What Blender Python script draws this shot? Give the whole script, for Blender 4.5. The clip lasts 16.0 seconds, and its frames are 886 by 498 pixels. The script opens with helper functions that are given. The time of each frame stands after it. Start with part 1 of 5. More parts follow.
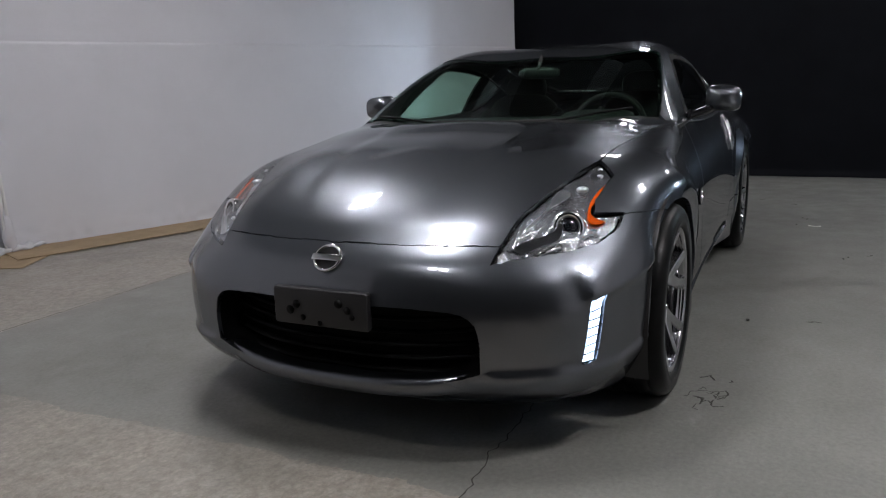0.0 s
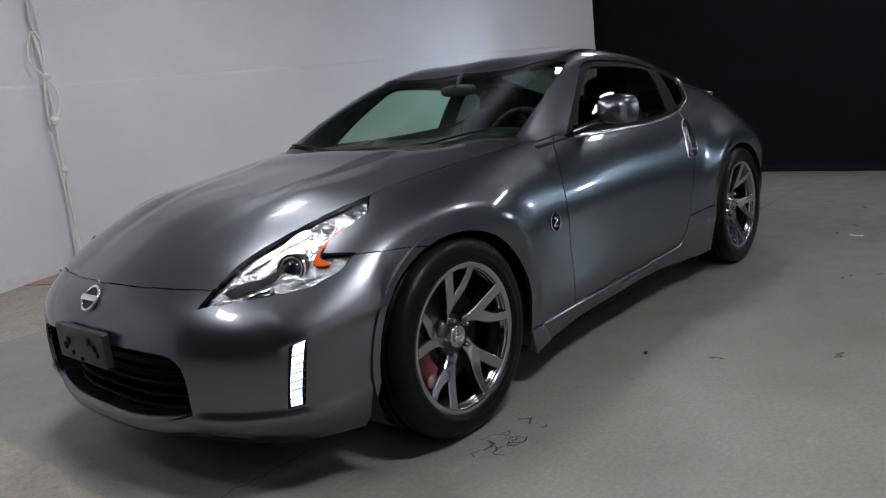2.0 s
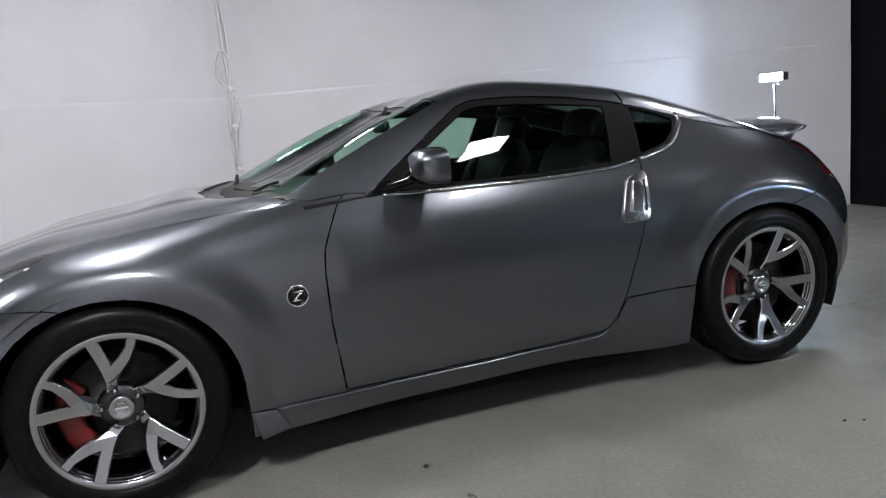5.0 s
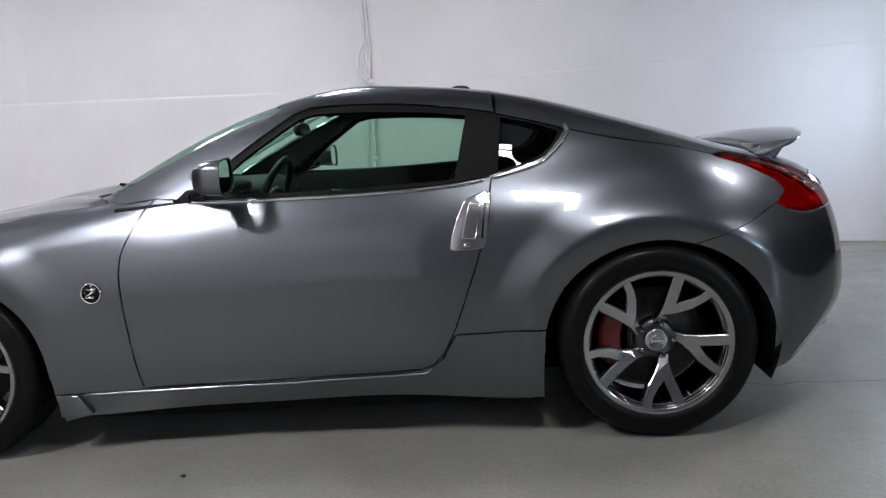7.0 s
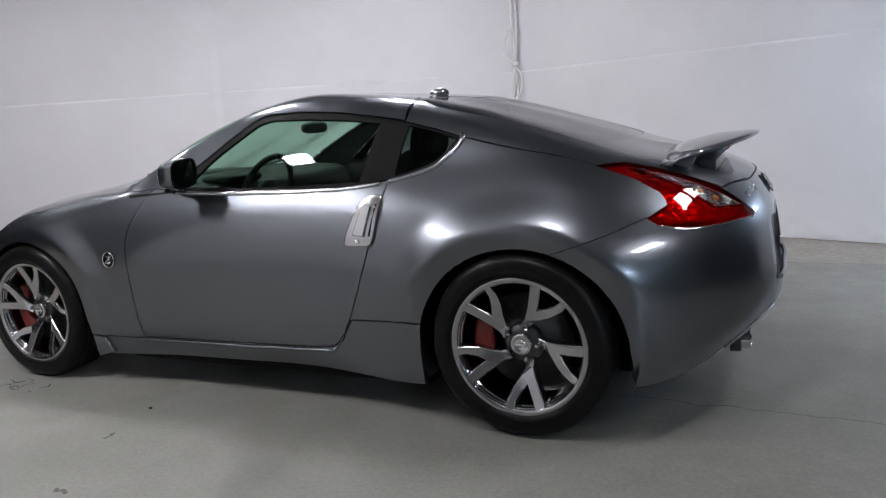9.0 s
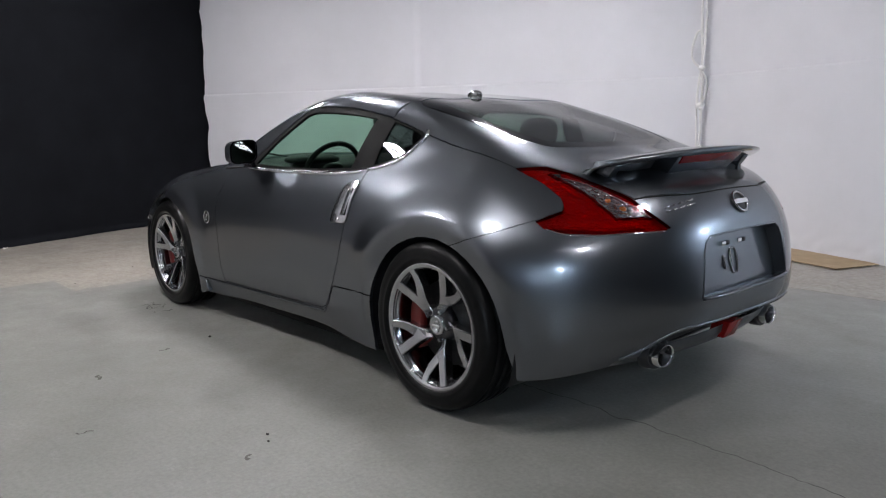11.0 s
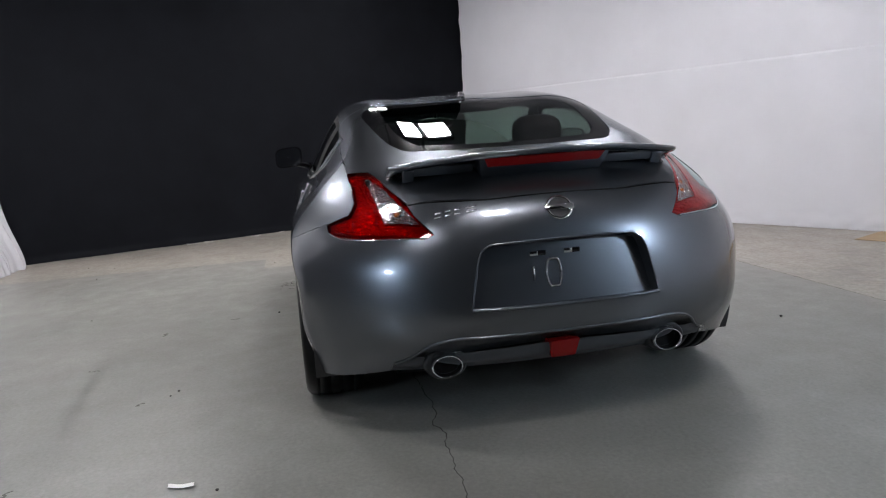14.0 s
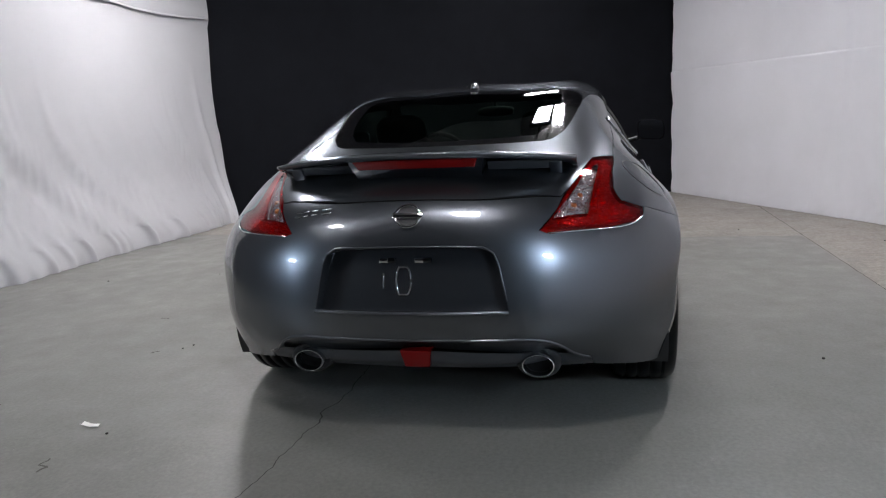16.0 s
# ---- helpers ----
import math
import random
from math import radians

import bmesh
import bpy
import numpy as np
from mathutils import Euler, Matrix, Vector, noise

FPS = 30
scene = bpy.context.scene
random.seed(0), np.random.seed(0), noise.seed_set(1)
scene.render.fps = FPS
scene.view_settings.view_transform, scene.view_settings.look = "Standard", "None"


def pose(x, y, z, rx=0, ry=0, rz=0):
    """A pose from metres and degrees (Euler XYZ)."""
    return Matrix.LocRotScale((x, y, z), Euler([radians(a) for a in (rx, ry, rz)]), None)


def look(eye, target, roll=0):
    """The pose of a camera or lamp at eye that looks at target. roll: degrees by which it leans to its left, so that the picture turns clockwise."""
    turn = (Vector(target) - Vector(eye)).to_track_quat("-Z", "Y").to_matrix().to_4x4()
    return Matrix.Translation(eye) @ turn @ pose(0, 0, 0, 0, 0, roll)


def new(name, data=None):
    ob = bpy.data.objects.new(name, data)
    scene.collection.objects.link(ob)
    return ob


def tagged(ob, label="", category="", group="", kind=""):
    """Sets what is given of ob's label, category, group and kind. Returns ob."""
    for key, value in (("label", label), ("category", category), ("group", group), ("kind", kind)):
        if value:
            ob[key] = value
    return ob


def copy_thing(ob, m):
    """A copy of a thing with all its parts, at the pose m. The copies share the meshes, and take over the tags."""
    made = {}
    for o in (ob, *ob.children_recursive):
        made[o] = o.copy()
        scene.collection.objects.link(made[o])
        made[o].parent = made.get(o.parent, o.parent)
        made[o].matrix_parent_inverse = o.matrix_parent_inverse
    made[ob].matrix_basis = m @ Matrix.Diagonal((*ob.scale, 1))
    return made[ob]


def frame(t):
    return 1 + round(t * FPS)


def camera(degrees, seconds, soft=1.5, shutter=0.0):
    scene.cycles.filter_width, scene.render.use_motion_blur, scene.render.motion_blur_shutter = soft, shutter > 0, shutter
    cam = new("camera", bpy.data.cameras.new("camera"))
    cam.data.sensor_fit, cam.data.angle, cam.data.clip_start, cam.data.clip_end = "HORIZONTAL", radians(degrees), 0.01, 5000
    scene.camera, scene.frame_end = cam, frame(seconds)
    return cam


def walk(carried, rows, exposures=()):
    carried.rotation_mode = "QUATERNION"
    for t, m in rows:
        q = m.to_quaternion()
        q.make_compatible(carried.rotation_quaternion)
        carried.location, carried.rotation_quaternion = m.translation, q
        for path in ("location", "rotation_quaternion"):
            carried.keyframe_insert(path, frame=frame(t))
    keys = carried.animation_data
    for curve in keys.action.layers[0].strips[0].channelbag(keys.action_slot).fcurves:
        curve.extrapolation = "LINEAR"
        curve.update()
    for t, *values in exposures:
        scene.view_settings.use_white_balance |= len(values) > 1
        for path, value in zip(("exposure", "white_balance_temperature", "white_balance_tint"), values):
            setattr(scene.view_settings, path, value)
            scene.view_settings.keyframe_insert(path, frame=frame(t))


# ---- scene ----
cam = camera(61.6, 16.0, 1.15)
PATH = [
    (0, (-3.86, -1.278, 1.091), (-2.11, -0.406, 0.667), -2.3),
    (0.5, (-3.714, -1.55, 1.1), (-2.039, -0.517, 0.741), -4.9),
    (1, (-3.564, -1.901, 1.124), (-1.977, -0.737, 0.771), -3.5),
    (1.5, (-3.331, -2.166, 1.103), (-1.773, -0.964, 0.751), -5.0),
    (2, (-3.065, -2.403, 1.122), (-1.595, -1.106, 0.723), -6.0),
    (2.5, (-2.848, -2.701, 1.138), (-1.552, -1.227, 0.753), -6.6),
    (3, (-2.583, -2.939, 1.108), (-1.389, -1.366, 0.789), -6.4),
    (3.5, (-2.257, -3.059, 1.139), (-1.205, -1.399, 0.773), -6.2),
    (4, (-1.862, -3.248, 1.102), (-0.976, -1.482, 0.789), -5.1),
    (4.2, (-1.705, -3.289, 1.146), (-0.852, -1.511, 0.814), -4.8),
    (6.3, (0.105, -3.345, 1.129), (0.195, -1.371, 0.817), -3.8),
    (6.5, (0.276, -3.353, 1.17), (0.267, -1.382, 0.827), -3.2),
    (7, (0.731, -3.377, 1.104), (0.598, -1.407, 0.786), -3.9),
    (7.5, (1.057, -3.342, 1.214), (0.75, -1.408, 0.807), -3.8),
    (8, (1.496, -3.388, 1.116), (0.851, -1.522, 0.801), -3.4),
    (8.5, (1.835, -3.348, 1.112), (1.133, -1.504, 0.78), -2.6),
    (9, (2.132, -3.28, 1.161), (1.293, -1.499, 0.808), -4.0),
    (9.5, (2.505, -3.256, 1.165), (1.422, -1.61, 0.819), -2.9),
    (10, (2.794, -3.145, 1.141), (1.647, -1.535, 0.832), -3.5),
    (10.2, (2.922, -3.081, 1.114), (1.722, -1.514, 0.795), -2.4),
    (12.3, (4.027, -2.032, 1.109), (2.301, -1.07, 0.802), -3.2),
    (12.5, (4.106, -1.922, 1.116), (2.368, -0.989, 0.784), -3.0),
    (13, (4.243, -1.574, 1.11), (2.426, -0.811, 0.765), -3.1),
    (13.5, (4.368, -1.228, 1.125), (2.488, -0.624, 0.807), -4.0),
    (14, (4.479, -0.87, 1.093), (2.538, -0.505, 0.78), -3.9),
    (14.5, (4.48, -0.479, 1.111), (2.518, -0.331, 0.749), -3.3),
    (15, (4.533, -0.096, 1.13), (2.565, -0.186, 0.79), -1.6),
    (15.2, (4.519, 0.075, 1.12), (2.552, -0.094, 0.804), -2.3),
    (15.5, (4.532, 0.255, 1.125), (2.576, -0.005, 0.798), -2.0),
    (16, (4.448, 0.653, 1.133), (2.528, 0.221, 0.781), -2.8),
]
# the clip's camera opens up as it leaves the dark end of the room
EXPOSURES = [(0, -0.34), (2.5, -0.06), (4.2, 0.22), (6.3, 0.44), (9.5, 0.38), (12.5, 0.46), (14.5, 0.38), (16, 0.24)]
walk(cam, [(t, look(eye, target, roll)) for t, eye, target, roll in PATH], EXPOSURES)

# ---- light ----
world = bpy.data.worlds.new("world")
scene.world = world
world.use_nodes = True
world.node_tree.nodes["Background"].inputs[0].default_value = (0.7, 0.8, 1.0, 1)
world.node_tree.nodes["Background"].inputs[1].default_value = 0.01
scene.view_settings.exposure = 0.0


# ---- materials ----
def material(name, color, rough=0.5, metal=0.0, **extra):
    m = bpy.data.materials.new(name)
    m.use_nodes = True
    b = m.node_tree.nodes["Principled BSDF"]
    b.inputs["Base Color"].default_value = (*color, 1)
    b.inputs["Roughness"].default_value = rough
    b.inputs["Metallic"].default_value = metal
    for key, value in extra.items():
        b.inputs[key.replace("_", " ")].default_value = value
    return m


M_PAINT = material("gunmetal_paint", (0.15, 0.155, 0.165), 0.3, 1.0, Coat_Weight=1.0, Coat_Roughness=0.012)
M_BLACK = material("black_plastic", (0.012, 0.012, 0.013), 0.45)
M_RUBBER = material("tyre_rubber", (0.008, 0.008, 0.008), 0.4, Specular_IOR_Level=0.12)
M_RIM = material("dark_chrome", (0.30, 0.30, 0.31), 0.14, 1.0)
M_FLOOR = material("painted_concrete", (0.33, 0.335, 0.32), 0.45)
M_WHITE = material("white_fabric", (0.72, 0.73, 0.76), 0.9)
M_DARK = material("black_fabric", (0.008, 0.008, 0.01), 0.9, Specular_IOR_Level=0.15)


def nodes(m):
    return m.node_tree.nodes, m.node_tree.links, m.node_tree.nodes["Principled BSDF"]


def glass(name, tint, rough=0.0, facing=0.04):
    """A thin pane: clear tint with mirror gloss that grows towards grazing view."""
    m = bpy.data.materials.new(name)
    m.use_nodes = True
    n, l = m.node_tree.nodes, m.node_tree.links
    n.remove(n["Principled BSDF"])
    clear, gloss, mix, lay = n.new("ShaderNodeBsdfTransparent"), n.new("ShaderNodeBsdfGlossy"), n.new("ShaderNodeMixShader"), n.new("ShaderNodeLayerWeight")
    power, scale, base = n.new("ShaderNodeMath"), n.new("ShaderNodeMath"), n.new("ShaderNodeMath")
    power.operation, scale.operation, base.operation = "POWER", "MULTIPLY", "ADD"
    power.inputs[1].default_value, scale.inputs[1].default_value, base.inputs[1].default_value = 5.0, 1 - facing, facing
    clear.inputs[0].default_value = (*tint, 1)
    gloss.inputs["Roughness"].default_value = rough
    l.new(lay.outputs["Facing"], power.inputs[0])
    l.new(power.outputs[0], scale.inputs[0])
    l.new(scale.outputs[0], base.inputs[0])
    l.new(base.outputs[0], mix.inputs[0])
    l.new(clear.outputs[0], mix.inputs[1])
    l.new(gloss.outputs[0], mix.inputs[2])
    l.new(mix.outputs[0], n["Material Output"].inputs[0])
    return m


M_GLASS = glass("tinted_glass", (0.62, 0.80, 0.70))
M_GLASS_DARK = glass("dark_glass", (0.26, 0.31, 0.29))
M_GLASS_DEEP = glass("privacy_glass", (0.13, 0.15, 0.15))
M_LENS = glass("lens_plastic", (0.93, 0.94, 0.95))
M_GLOSS = material("gloss_black", (0.006, 0.006, 0.007), 0.08, Specular_IOR_Level=0.3)
M_SATIN = material("satin_black", (0.02, 0.02, 0.022), 0.35)
M_CHROME = material("chrome", (0.82, 0.82, 0.83), 0.08, 1.0)
M_AMBER = material("amber_plastic", (0.60, 0.085, 0.005), 0.15)
M_VOID = material("matt_black", (0.004, 0.004, 0.004), 0.6, Specular_IOR_Level=0.1)
M_CALIPER = material("red_caliper", (0.11, 0.005, 0.004), 0.35)
M_LED = material("led_white", (0.9, 0.9, 0.9), 0.3, Emission_Color=(0.50, 0.68, 1.0, 1), Emission_Strength=6.0)
M_SPOKE = material("machined_dark_alloy", (0.42, 0.42, 0.43), 0.20, 1.0)
M_HUB = material("dark_hub_metal", (0.09, 0.09, 0.095), 0.3, 1.0)
# brighter than paint: carries the window ledge's highlight; also the model bars' metal
M_LEDGE = material("ledge_glint_and_bar_metal", (0.46, 0.47, 0.49), 0.24, 1.0)
M_DISC = material("brake_steel", (0.22, 0.21, 0.2), 0.55, 0.5)
M_HOLDER = material("black_holder", (0.014, 0.014, 0.015), 0.4)
M_HOUSING = material("lamp_silver", (0.42, 0.43, 0.45), 0.22, 0.9)
M_DARKLENS = material("dark_lens", (0.01, 0.012, 0.016), 0.03, Coat_Weight=1.0)
M_REDLENS = glass("red_lens_clear", (0.74, 0.016, 0.014))
M_TAILBACK = material("tail_reflector", (0.86, 0.84, 0.84), 0.24, 0.65)
M_CLEARBACK = material("dark_reflector", (0.62, 0.62, 0.63), 0.14, 0.95)
M_REFLECT = material("bright_reflector", (0.90, 0.91, 0.93), 0.28, 1.0)
M_AMBER2 = material("amber_bulb", (0.30, 0.085, 0.02), 0.2)
# darker than the body paint: shade low on the tail, put into the colour
M_SHADE_GREY = material("tail_shade_grey", (0.07, 0.073, 0.08), 0.36, 0.4)
M_FOG = material("dark_red_lens", (0.20, 0.006, 0.006), 0.18, Specular_IOR_Level=0.25)
M_SATIN_CHROME = material("satin_chrome", (0.50, 0.50, 0.51), 0.20, 1.0)
M_CHROME_DARK = material("dark_metal", (0.25, 0.25, 0.26), 0.2, 0.9)
M_MIRROR = material("mirror", (0.85, 0.87, 0.88), 0.01, 1.0)
M_LEATHER = material("black_leather", (0.008, 0.0078, 0.0076), 0.5, Specular_IOR_Level=0.2)
M_TRIM = material("dark_trim", (0.009, 0.0088, 0.0088), 0.6, Specular_IOR_Level=0.2)
M_LINING = material("roof_cloth", (0.03, 0.03, 0.032), 0.9)
M_PANEL = material("lit_panel", (0.9, 0.9, 0.9), 0.5, Emission_Color=(0.975, 0.955, 0.985, 1), Emission_Strength=105.0)
M_PANEL_FRONT = material("lit_panel_front", (0.9, 0.9, 0.9), 0.5, Emission_Color=(0.975, 0.955, 0.985, 1), Emission_Strength=60.0)
M_PANEL_STRONG = material("lit_panel_strong", (0.9, 0.9, 0.9), 0.5, Emission_Color=(0.975, 0.955, 0.985, 1), Emission_Strength=180.0)
M_LEDBAR = material("lit_bar", (0.9, 0.9, 0.9), 0.5, Emission_Color=(0.66, 0.82, 1.0, 1), Emission_Strength=400.0)
M_CEILING = material("grey_ceiling", (0.2, 0.2, 0.205), 0.9)
M_CURTAIN = material("white_curtain", (0.74, 0.74, 0.76), 0.9)
# for the added screen out of view, grey enough to soften its reflected edge
M_SCREEN = material("unseen_screen_grey", (0.10, 0.10, 0.11), 0.9, Specular_IOR_Level=0.15)
M_CRACK = material("crack_dirt", (0.05, 0.047, 0.042), 0.9)
M_SCUFF = material("scuffed_floor", (0.085, 0.080, 0.070), 0.8)
M_BOARD = material("hardboard", (0.30, 0.21, 0.12), 0.7)
M_CORD = material("white_cord", (0.62, 0.61, 0.60), 0.8)
M_PAPER = material("paper", (0.8, 0.79, 0.76), 0.8)
M_CRUMB = material("grit", (0.03, 0.028, 0.025), 0.9)


def noise_node(m, scale, detail=4.0, rough=0.55, stretch=None):
    n, l, b = nodes(m)
    tc, t = n.new("ShaderNodeTexCoord"), n.new("ShaderNodeTexNoise")
    t.inputs["Scale"].default_value, t.inputs["Detail"].default_value, t.inputs["Roughness"].default_value = scale, detail, rough
    if stretch:
        mp = n.new("ShaderNodeMapping")
        mp.inputs["Scale"].default_value = stretch
        l.new(tc.outputs["Object"], mp.inputs[0])
        l.new(mp.outputs[0], t.inputs["Vector"])
    else:
        l.new(tc.outputs["Object"], t.inputs["Vector"])
    return t.outputs["Fac"]


def ramp(m, fac, stops):
    n, l, b = nodes(m)
    r = n.new("ShaderNodeValToRGB")
    while len(r.color_ramp.elements) < len(stops):
        r.color_ramp.elements.new(0.5)
    for e, (at, c) in zip(r.color_ramp.elements, stops):
        e.position, e.color = at, (*c, 1) if isinstance(c, tuple) else (c, c, c, 1)
    l.new(fac, r.inputs[0])
    return r.outputs[0]


def mix(m, fac, a, b2, mode="MIX"):
    n, l, b = nodes(m)
    x = n.new("ShaderNodeMix")
    x.data_type, x.blend_type = "RGBA", mode
    for value, slot in ((fac, 0), (a, 6), (b2, 7)):
        if isinstance(value, (int, float)):
            x.inputs[slot].default_value = value
        elif isinstance(value, tuple):
            x.inputs[slot].default_value = (*value, 1)
        else:
            l.new(value, x.inputs[slot])
    return x.outputs[2]


def math_node(m, kind, a, b2=0.0):
    n, l, b = nodes(m)
    x = n.new("ShaderNodeMath")
    x.operation = kind
    for value, slot in ((a, 0), (b2, 1)):
        if isinstance(value, (int, float)):
            x.inputs[slot].default_value = value
        else:
            l.new(value, x.inputs[slot])
    return x.outputs[0]


def bump(m, height, strength, distance):
    n, l, b = nodes(m)
    x = n.new("ShaderNodeBump")
    x.inputs["Strength"].default_value, x.inputs["Distance"].default_value = strength, distance
    l.new(height, x.inputs["Height"])
    l.new(x.outputs[0], b.inputs["Normal"])


def finish(m, color=None, rough=None):
    n, l, b = nodes(m)
    if color is not None:
        l.new(color, b.inputs["Base Color"])
    if rough is not None:
        l.new(rough, b.inputs["Roughness"])


# metallic paint: a wide soft gloss of fine flakes under a clear coat
flake = ramp(M_PAINT, noise_node(M_PAINT, 700.0, 2.0), ((0.3, (0.100, 0.108, 0.122)), (0.7, (0.152, 0.163, 0.181))))
grain = ramp(M_PAINT, noise_node(M_PAINT, 3.0), ((0.3, 0.29), (0.7, 0.315)))
pn, pl, pb = nodes(M_PAINT)
body, coat, joined, lay = pn.new("ShaderNodeBsdfGlossy"), pn.new("ShaderNodeBsdfGlossy"), pn.new("ShaderNodeMixShader"), pn.new("ShaderNodeLayerWeight")
wide, flakes = pn.new("ShaderNodeBsdfGlossy"), pn.new("ShaderNodeMixShader")
body.distribution = wide.distribution = "GGX"
wide.inputs["Roughness"].default_value = 0.60
flakes.inputs[0].default_value = 0.10
coat.inputs["Roughness"].default_value = 0.012
coat.inputs["Color"].default_value = (1, 1, 1, 1)
edge = math_node(M_PAINT, "ADD", math_node(M_PAINT, "MULTIPLY", math_node(M_PAINT, "POWER", lay.outputs["Facing"], 5.0), 0.945), 0.055)
pl.new(flake, body.inputs["Color"])
pl.new(flake, wide.inputs["Color"])
pl.new(body.outputs[0], flakes.inputs[1])
pl.new(wide.outputs[0], flakes.inputs[2])
pl.new(grain, body.inputs["Roughness"])
pl.new(edge, joined.inputs[0])
pl.new(flakes.outputs[0], joined.inputs[1])
pl.new(coat.outputs[0], joined.inputs[2])
pl.new(joined.outputs[0], pn["Material Output"].inputs[0])
pn.remove(pb)

# floor: painted slab, worn to bare concrete in front of the car and beyond the joint
fn, fl, fb = nodes(M_FLOOR)
tc = fn.new("ShaderNodeTexCoord")
sep = fn.new("ShaderNodeSeparateXYZ")
fl.new(tc.outputs["Object"], sep.inputs[0])
big, mid, fine = noise_node(M_FLOOR, 0.9, 5.0, 0.6), noise_node(M_FLOOR, 5.0, 6.0, 0.62), noise_node(M_FLOOR, 60.0, 5.0, 0.7)
paint = mix(M_FLOOR, mid, (0.118, 0.119, 0.107), (0.200, 0.199, 0.183))
paint = mix(M_FLOOR, ramp(M_FLOOR, big, ((0.35, 0.0), (0.7, 0.55))), paint, (0.230, 0.224, 0.209))
bare = mix(M_FLOOR, mid, (0.235, 0.212, 0.181), (0.318, 0.290, 0.254))
grit = ramp(M_FLOOR, noise_node(M_FLOOR, 24.0, 9.0, 0.8), ((0.42, 0.72), (0.60, 1.10)))
bare = mix(M_FLOOR, 1.0, bare, grit, "MULTIPLY")
moss = ramp(M_FLOOR, noise_node(M_FLOOR, 3.2, 10.0, 0.85), ((0.56, 0.0), (0.66, 1.0)))
bare = mix(M_FLOOR, math_node(M_FLOOR, "MULTIPLY", moss, 0.55), bare, (0.15, 0.137, 0.105))
edge = math_node(M_FLOOR, "ADD", sep.outputs[0], math_node(M_FLOOR, "MULTIPLY", math_node(M_FLOOR, "SUBTRACT", noise_node(M_FLOOR, 6.0, 6.0, 0.7), 0.5), 0.16))
aside = math_node(M_FLOOR, "MULTIPLY", math_node(M_FLOOR, "LESS_THAN", sep.outputs[1], -1.235), 0.5)
front = math_node(M_FLOOR, "GREATER_THAN", math_node(M_FLOOR, "ADD", edge, aside), -2.2)
near = math_node(M_FLOOR, "LESS_THAN", sep.outputs[1], 2.25)
both = math_node(M_FLOOR, "MULTIPLY", front, near)
col = mix(M_FLOOR, both, bare, paint)
scuff = ramp(M_FLOOR, noise_node(M_FLOOR, 2.2, 9.0, 0.78, (1.0, 2.6, 1.0)), ((0.60, 0.0), (0.70, 1.0)))
col = mix(M_FLOOR, math_node(M_FLOOR, "MULTIPLY", scuff, 0.45), col, (0.304, 0.296, 0.281))
dirt = ramp(M_FLOOR, noise_node(M_FLOOR, 7.0, 8.0, 0.75), ((0.64, 0.0), (0.74, 1.0)))
col = mix(M_FLOOR, math_node(M_FLOOR, "MULTIPLY", dirt, 0.5), col, (0.12, 0.115, 0.10))
stain = ramp(M_FLOOR, noise_node(M_FLOOR, 0.55, 7.0, 0.7), ((0.50, 0.0), (0.62, 1.0)))
col = mix(M_FLOOR, math_node(M_FLOOR, "MULTIPLY", stain, 0.55), col, (0.133, 0.129, 0.114))
chip = ramp(M_FLOOR, noise_node(M_FLOOR, 13.0, 9.0, 0.8), ((0.665, 0.0), (0.70, 1.0)))
col = mix(M_FLOOR, math_node(M_FLOOR, "MULTIPLY", chip, 0.75), col, (0.350, 0.342, 0.319))
wear = ramp(M_FLOOR, noise_node(M_FLOOR, 1.7, 10.0, 0.82), ((0.54, 0.0), (0.63, 1.0)))
col = mix(M_FLOOR, math_node(M_FLOOR, "MULTIPLY", wear, 0.35), col, (0.235, 0.227, 0.206))
speck = ramp(M_FLOOR, noise_node(M_FLOOR, 34.0, 6.0, 0.7), ((0.70, 0.0), (0.74, 1.0)))
col = mix(M_FLOOR, math_node(M_FLOOR, "MULTIPLY", speck, 0.55), col, (0.07, 0.066, 0.056))
col = mix(M_FLOOR, 0.36, col, ramp(M_FLOOR, fine, ((0.3, 0.28), (0.7, 0.76))), "OVERLAY")
finish(M_FLOOR, col, ramp(M_FLOOR, mid, ((0.3, 0.34), (0.7, 0.55))))
bump(M_FLOOR, math_node(M_FLOOR, "ADD", fine, math_node(M_FLOOR, "MULTIPLY", mid, 6.0)), 0.10, 0.002)

for cloth, tone in ((M_WHITE, (0.585, 0.580, 0.610)), (M_CURTAIN, (0.43, 0.43, 0.445))):
    soft = ramp(cloth, noise_node(cloth, 1.4, 5.0, 0.6), ((0.3, tuple(0.93 * v for v in tone)), (0.7, tone)))
    spots = ramp(cloth, noise_node(cloth, 9.0, 8.0, 0.75), ((0.70, 0.0), (0.80, 1.0)))
    finish(cloth, mix(cloth, math_node(cloth, "MULTIPLY", spots, 0.25), soft, (0.45, 0.44, 0.43)))
    bump(cloth, math_node(cloth, "ADD", noise_node(cloth, 420.0, 2.0), math_node(cloth, "MULTIPLY", noise_node(cloth, 14.0, 5.0), 3.0)), 0.18, 0.003)
finish(M_DARK, ramp(M_DARK, noise_node(M_DARK, 3.0, 6.0), ((0.3, (0.0028, 0.0032, 0.0048)), (0.7, (0.0050, 0.0057, 0.0080)))))
bump(M_DARK, noise_node(M_DARK, 300.0, 2.0), 0.2, 0.002)
finish(M_SCREEN, ramp(M_SCREEN, noise_node(M_SCREEN, 2.0, 6.0), ((0.3, (0.085, 0.085, 0.092)), (0.7, (0.115, 0.115, 0.125)))))
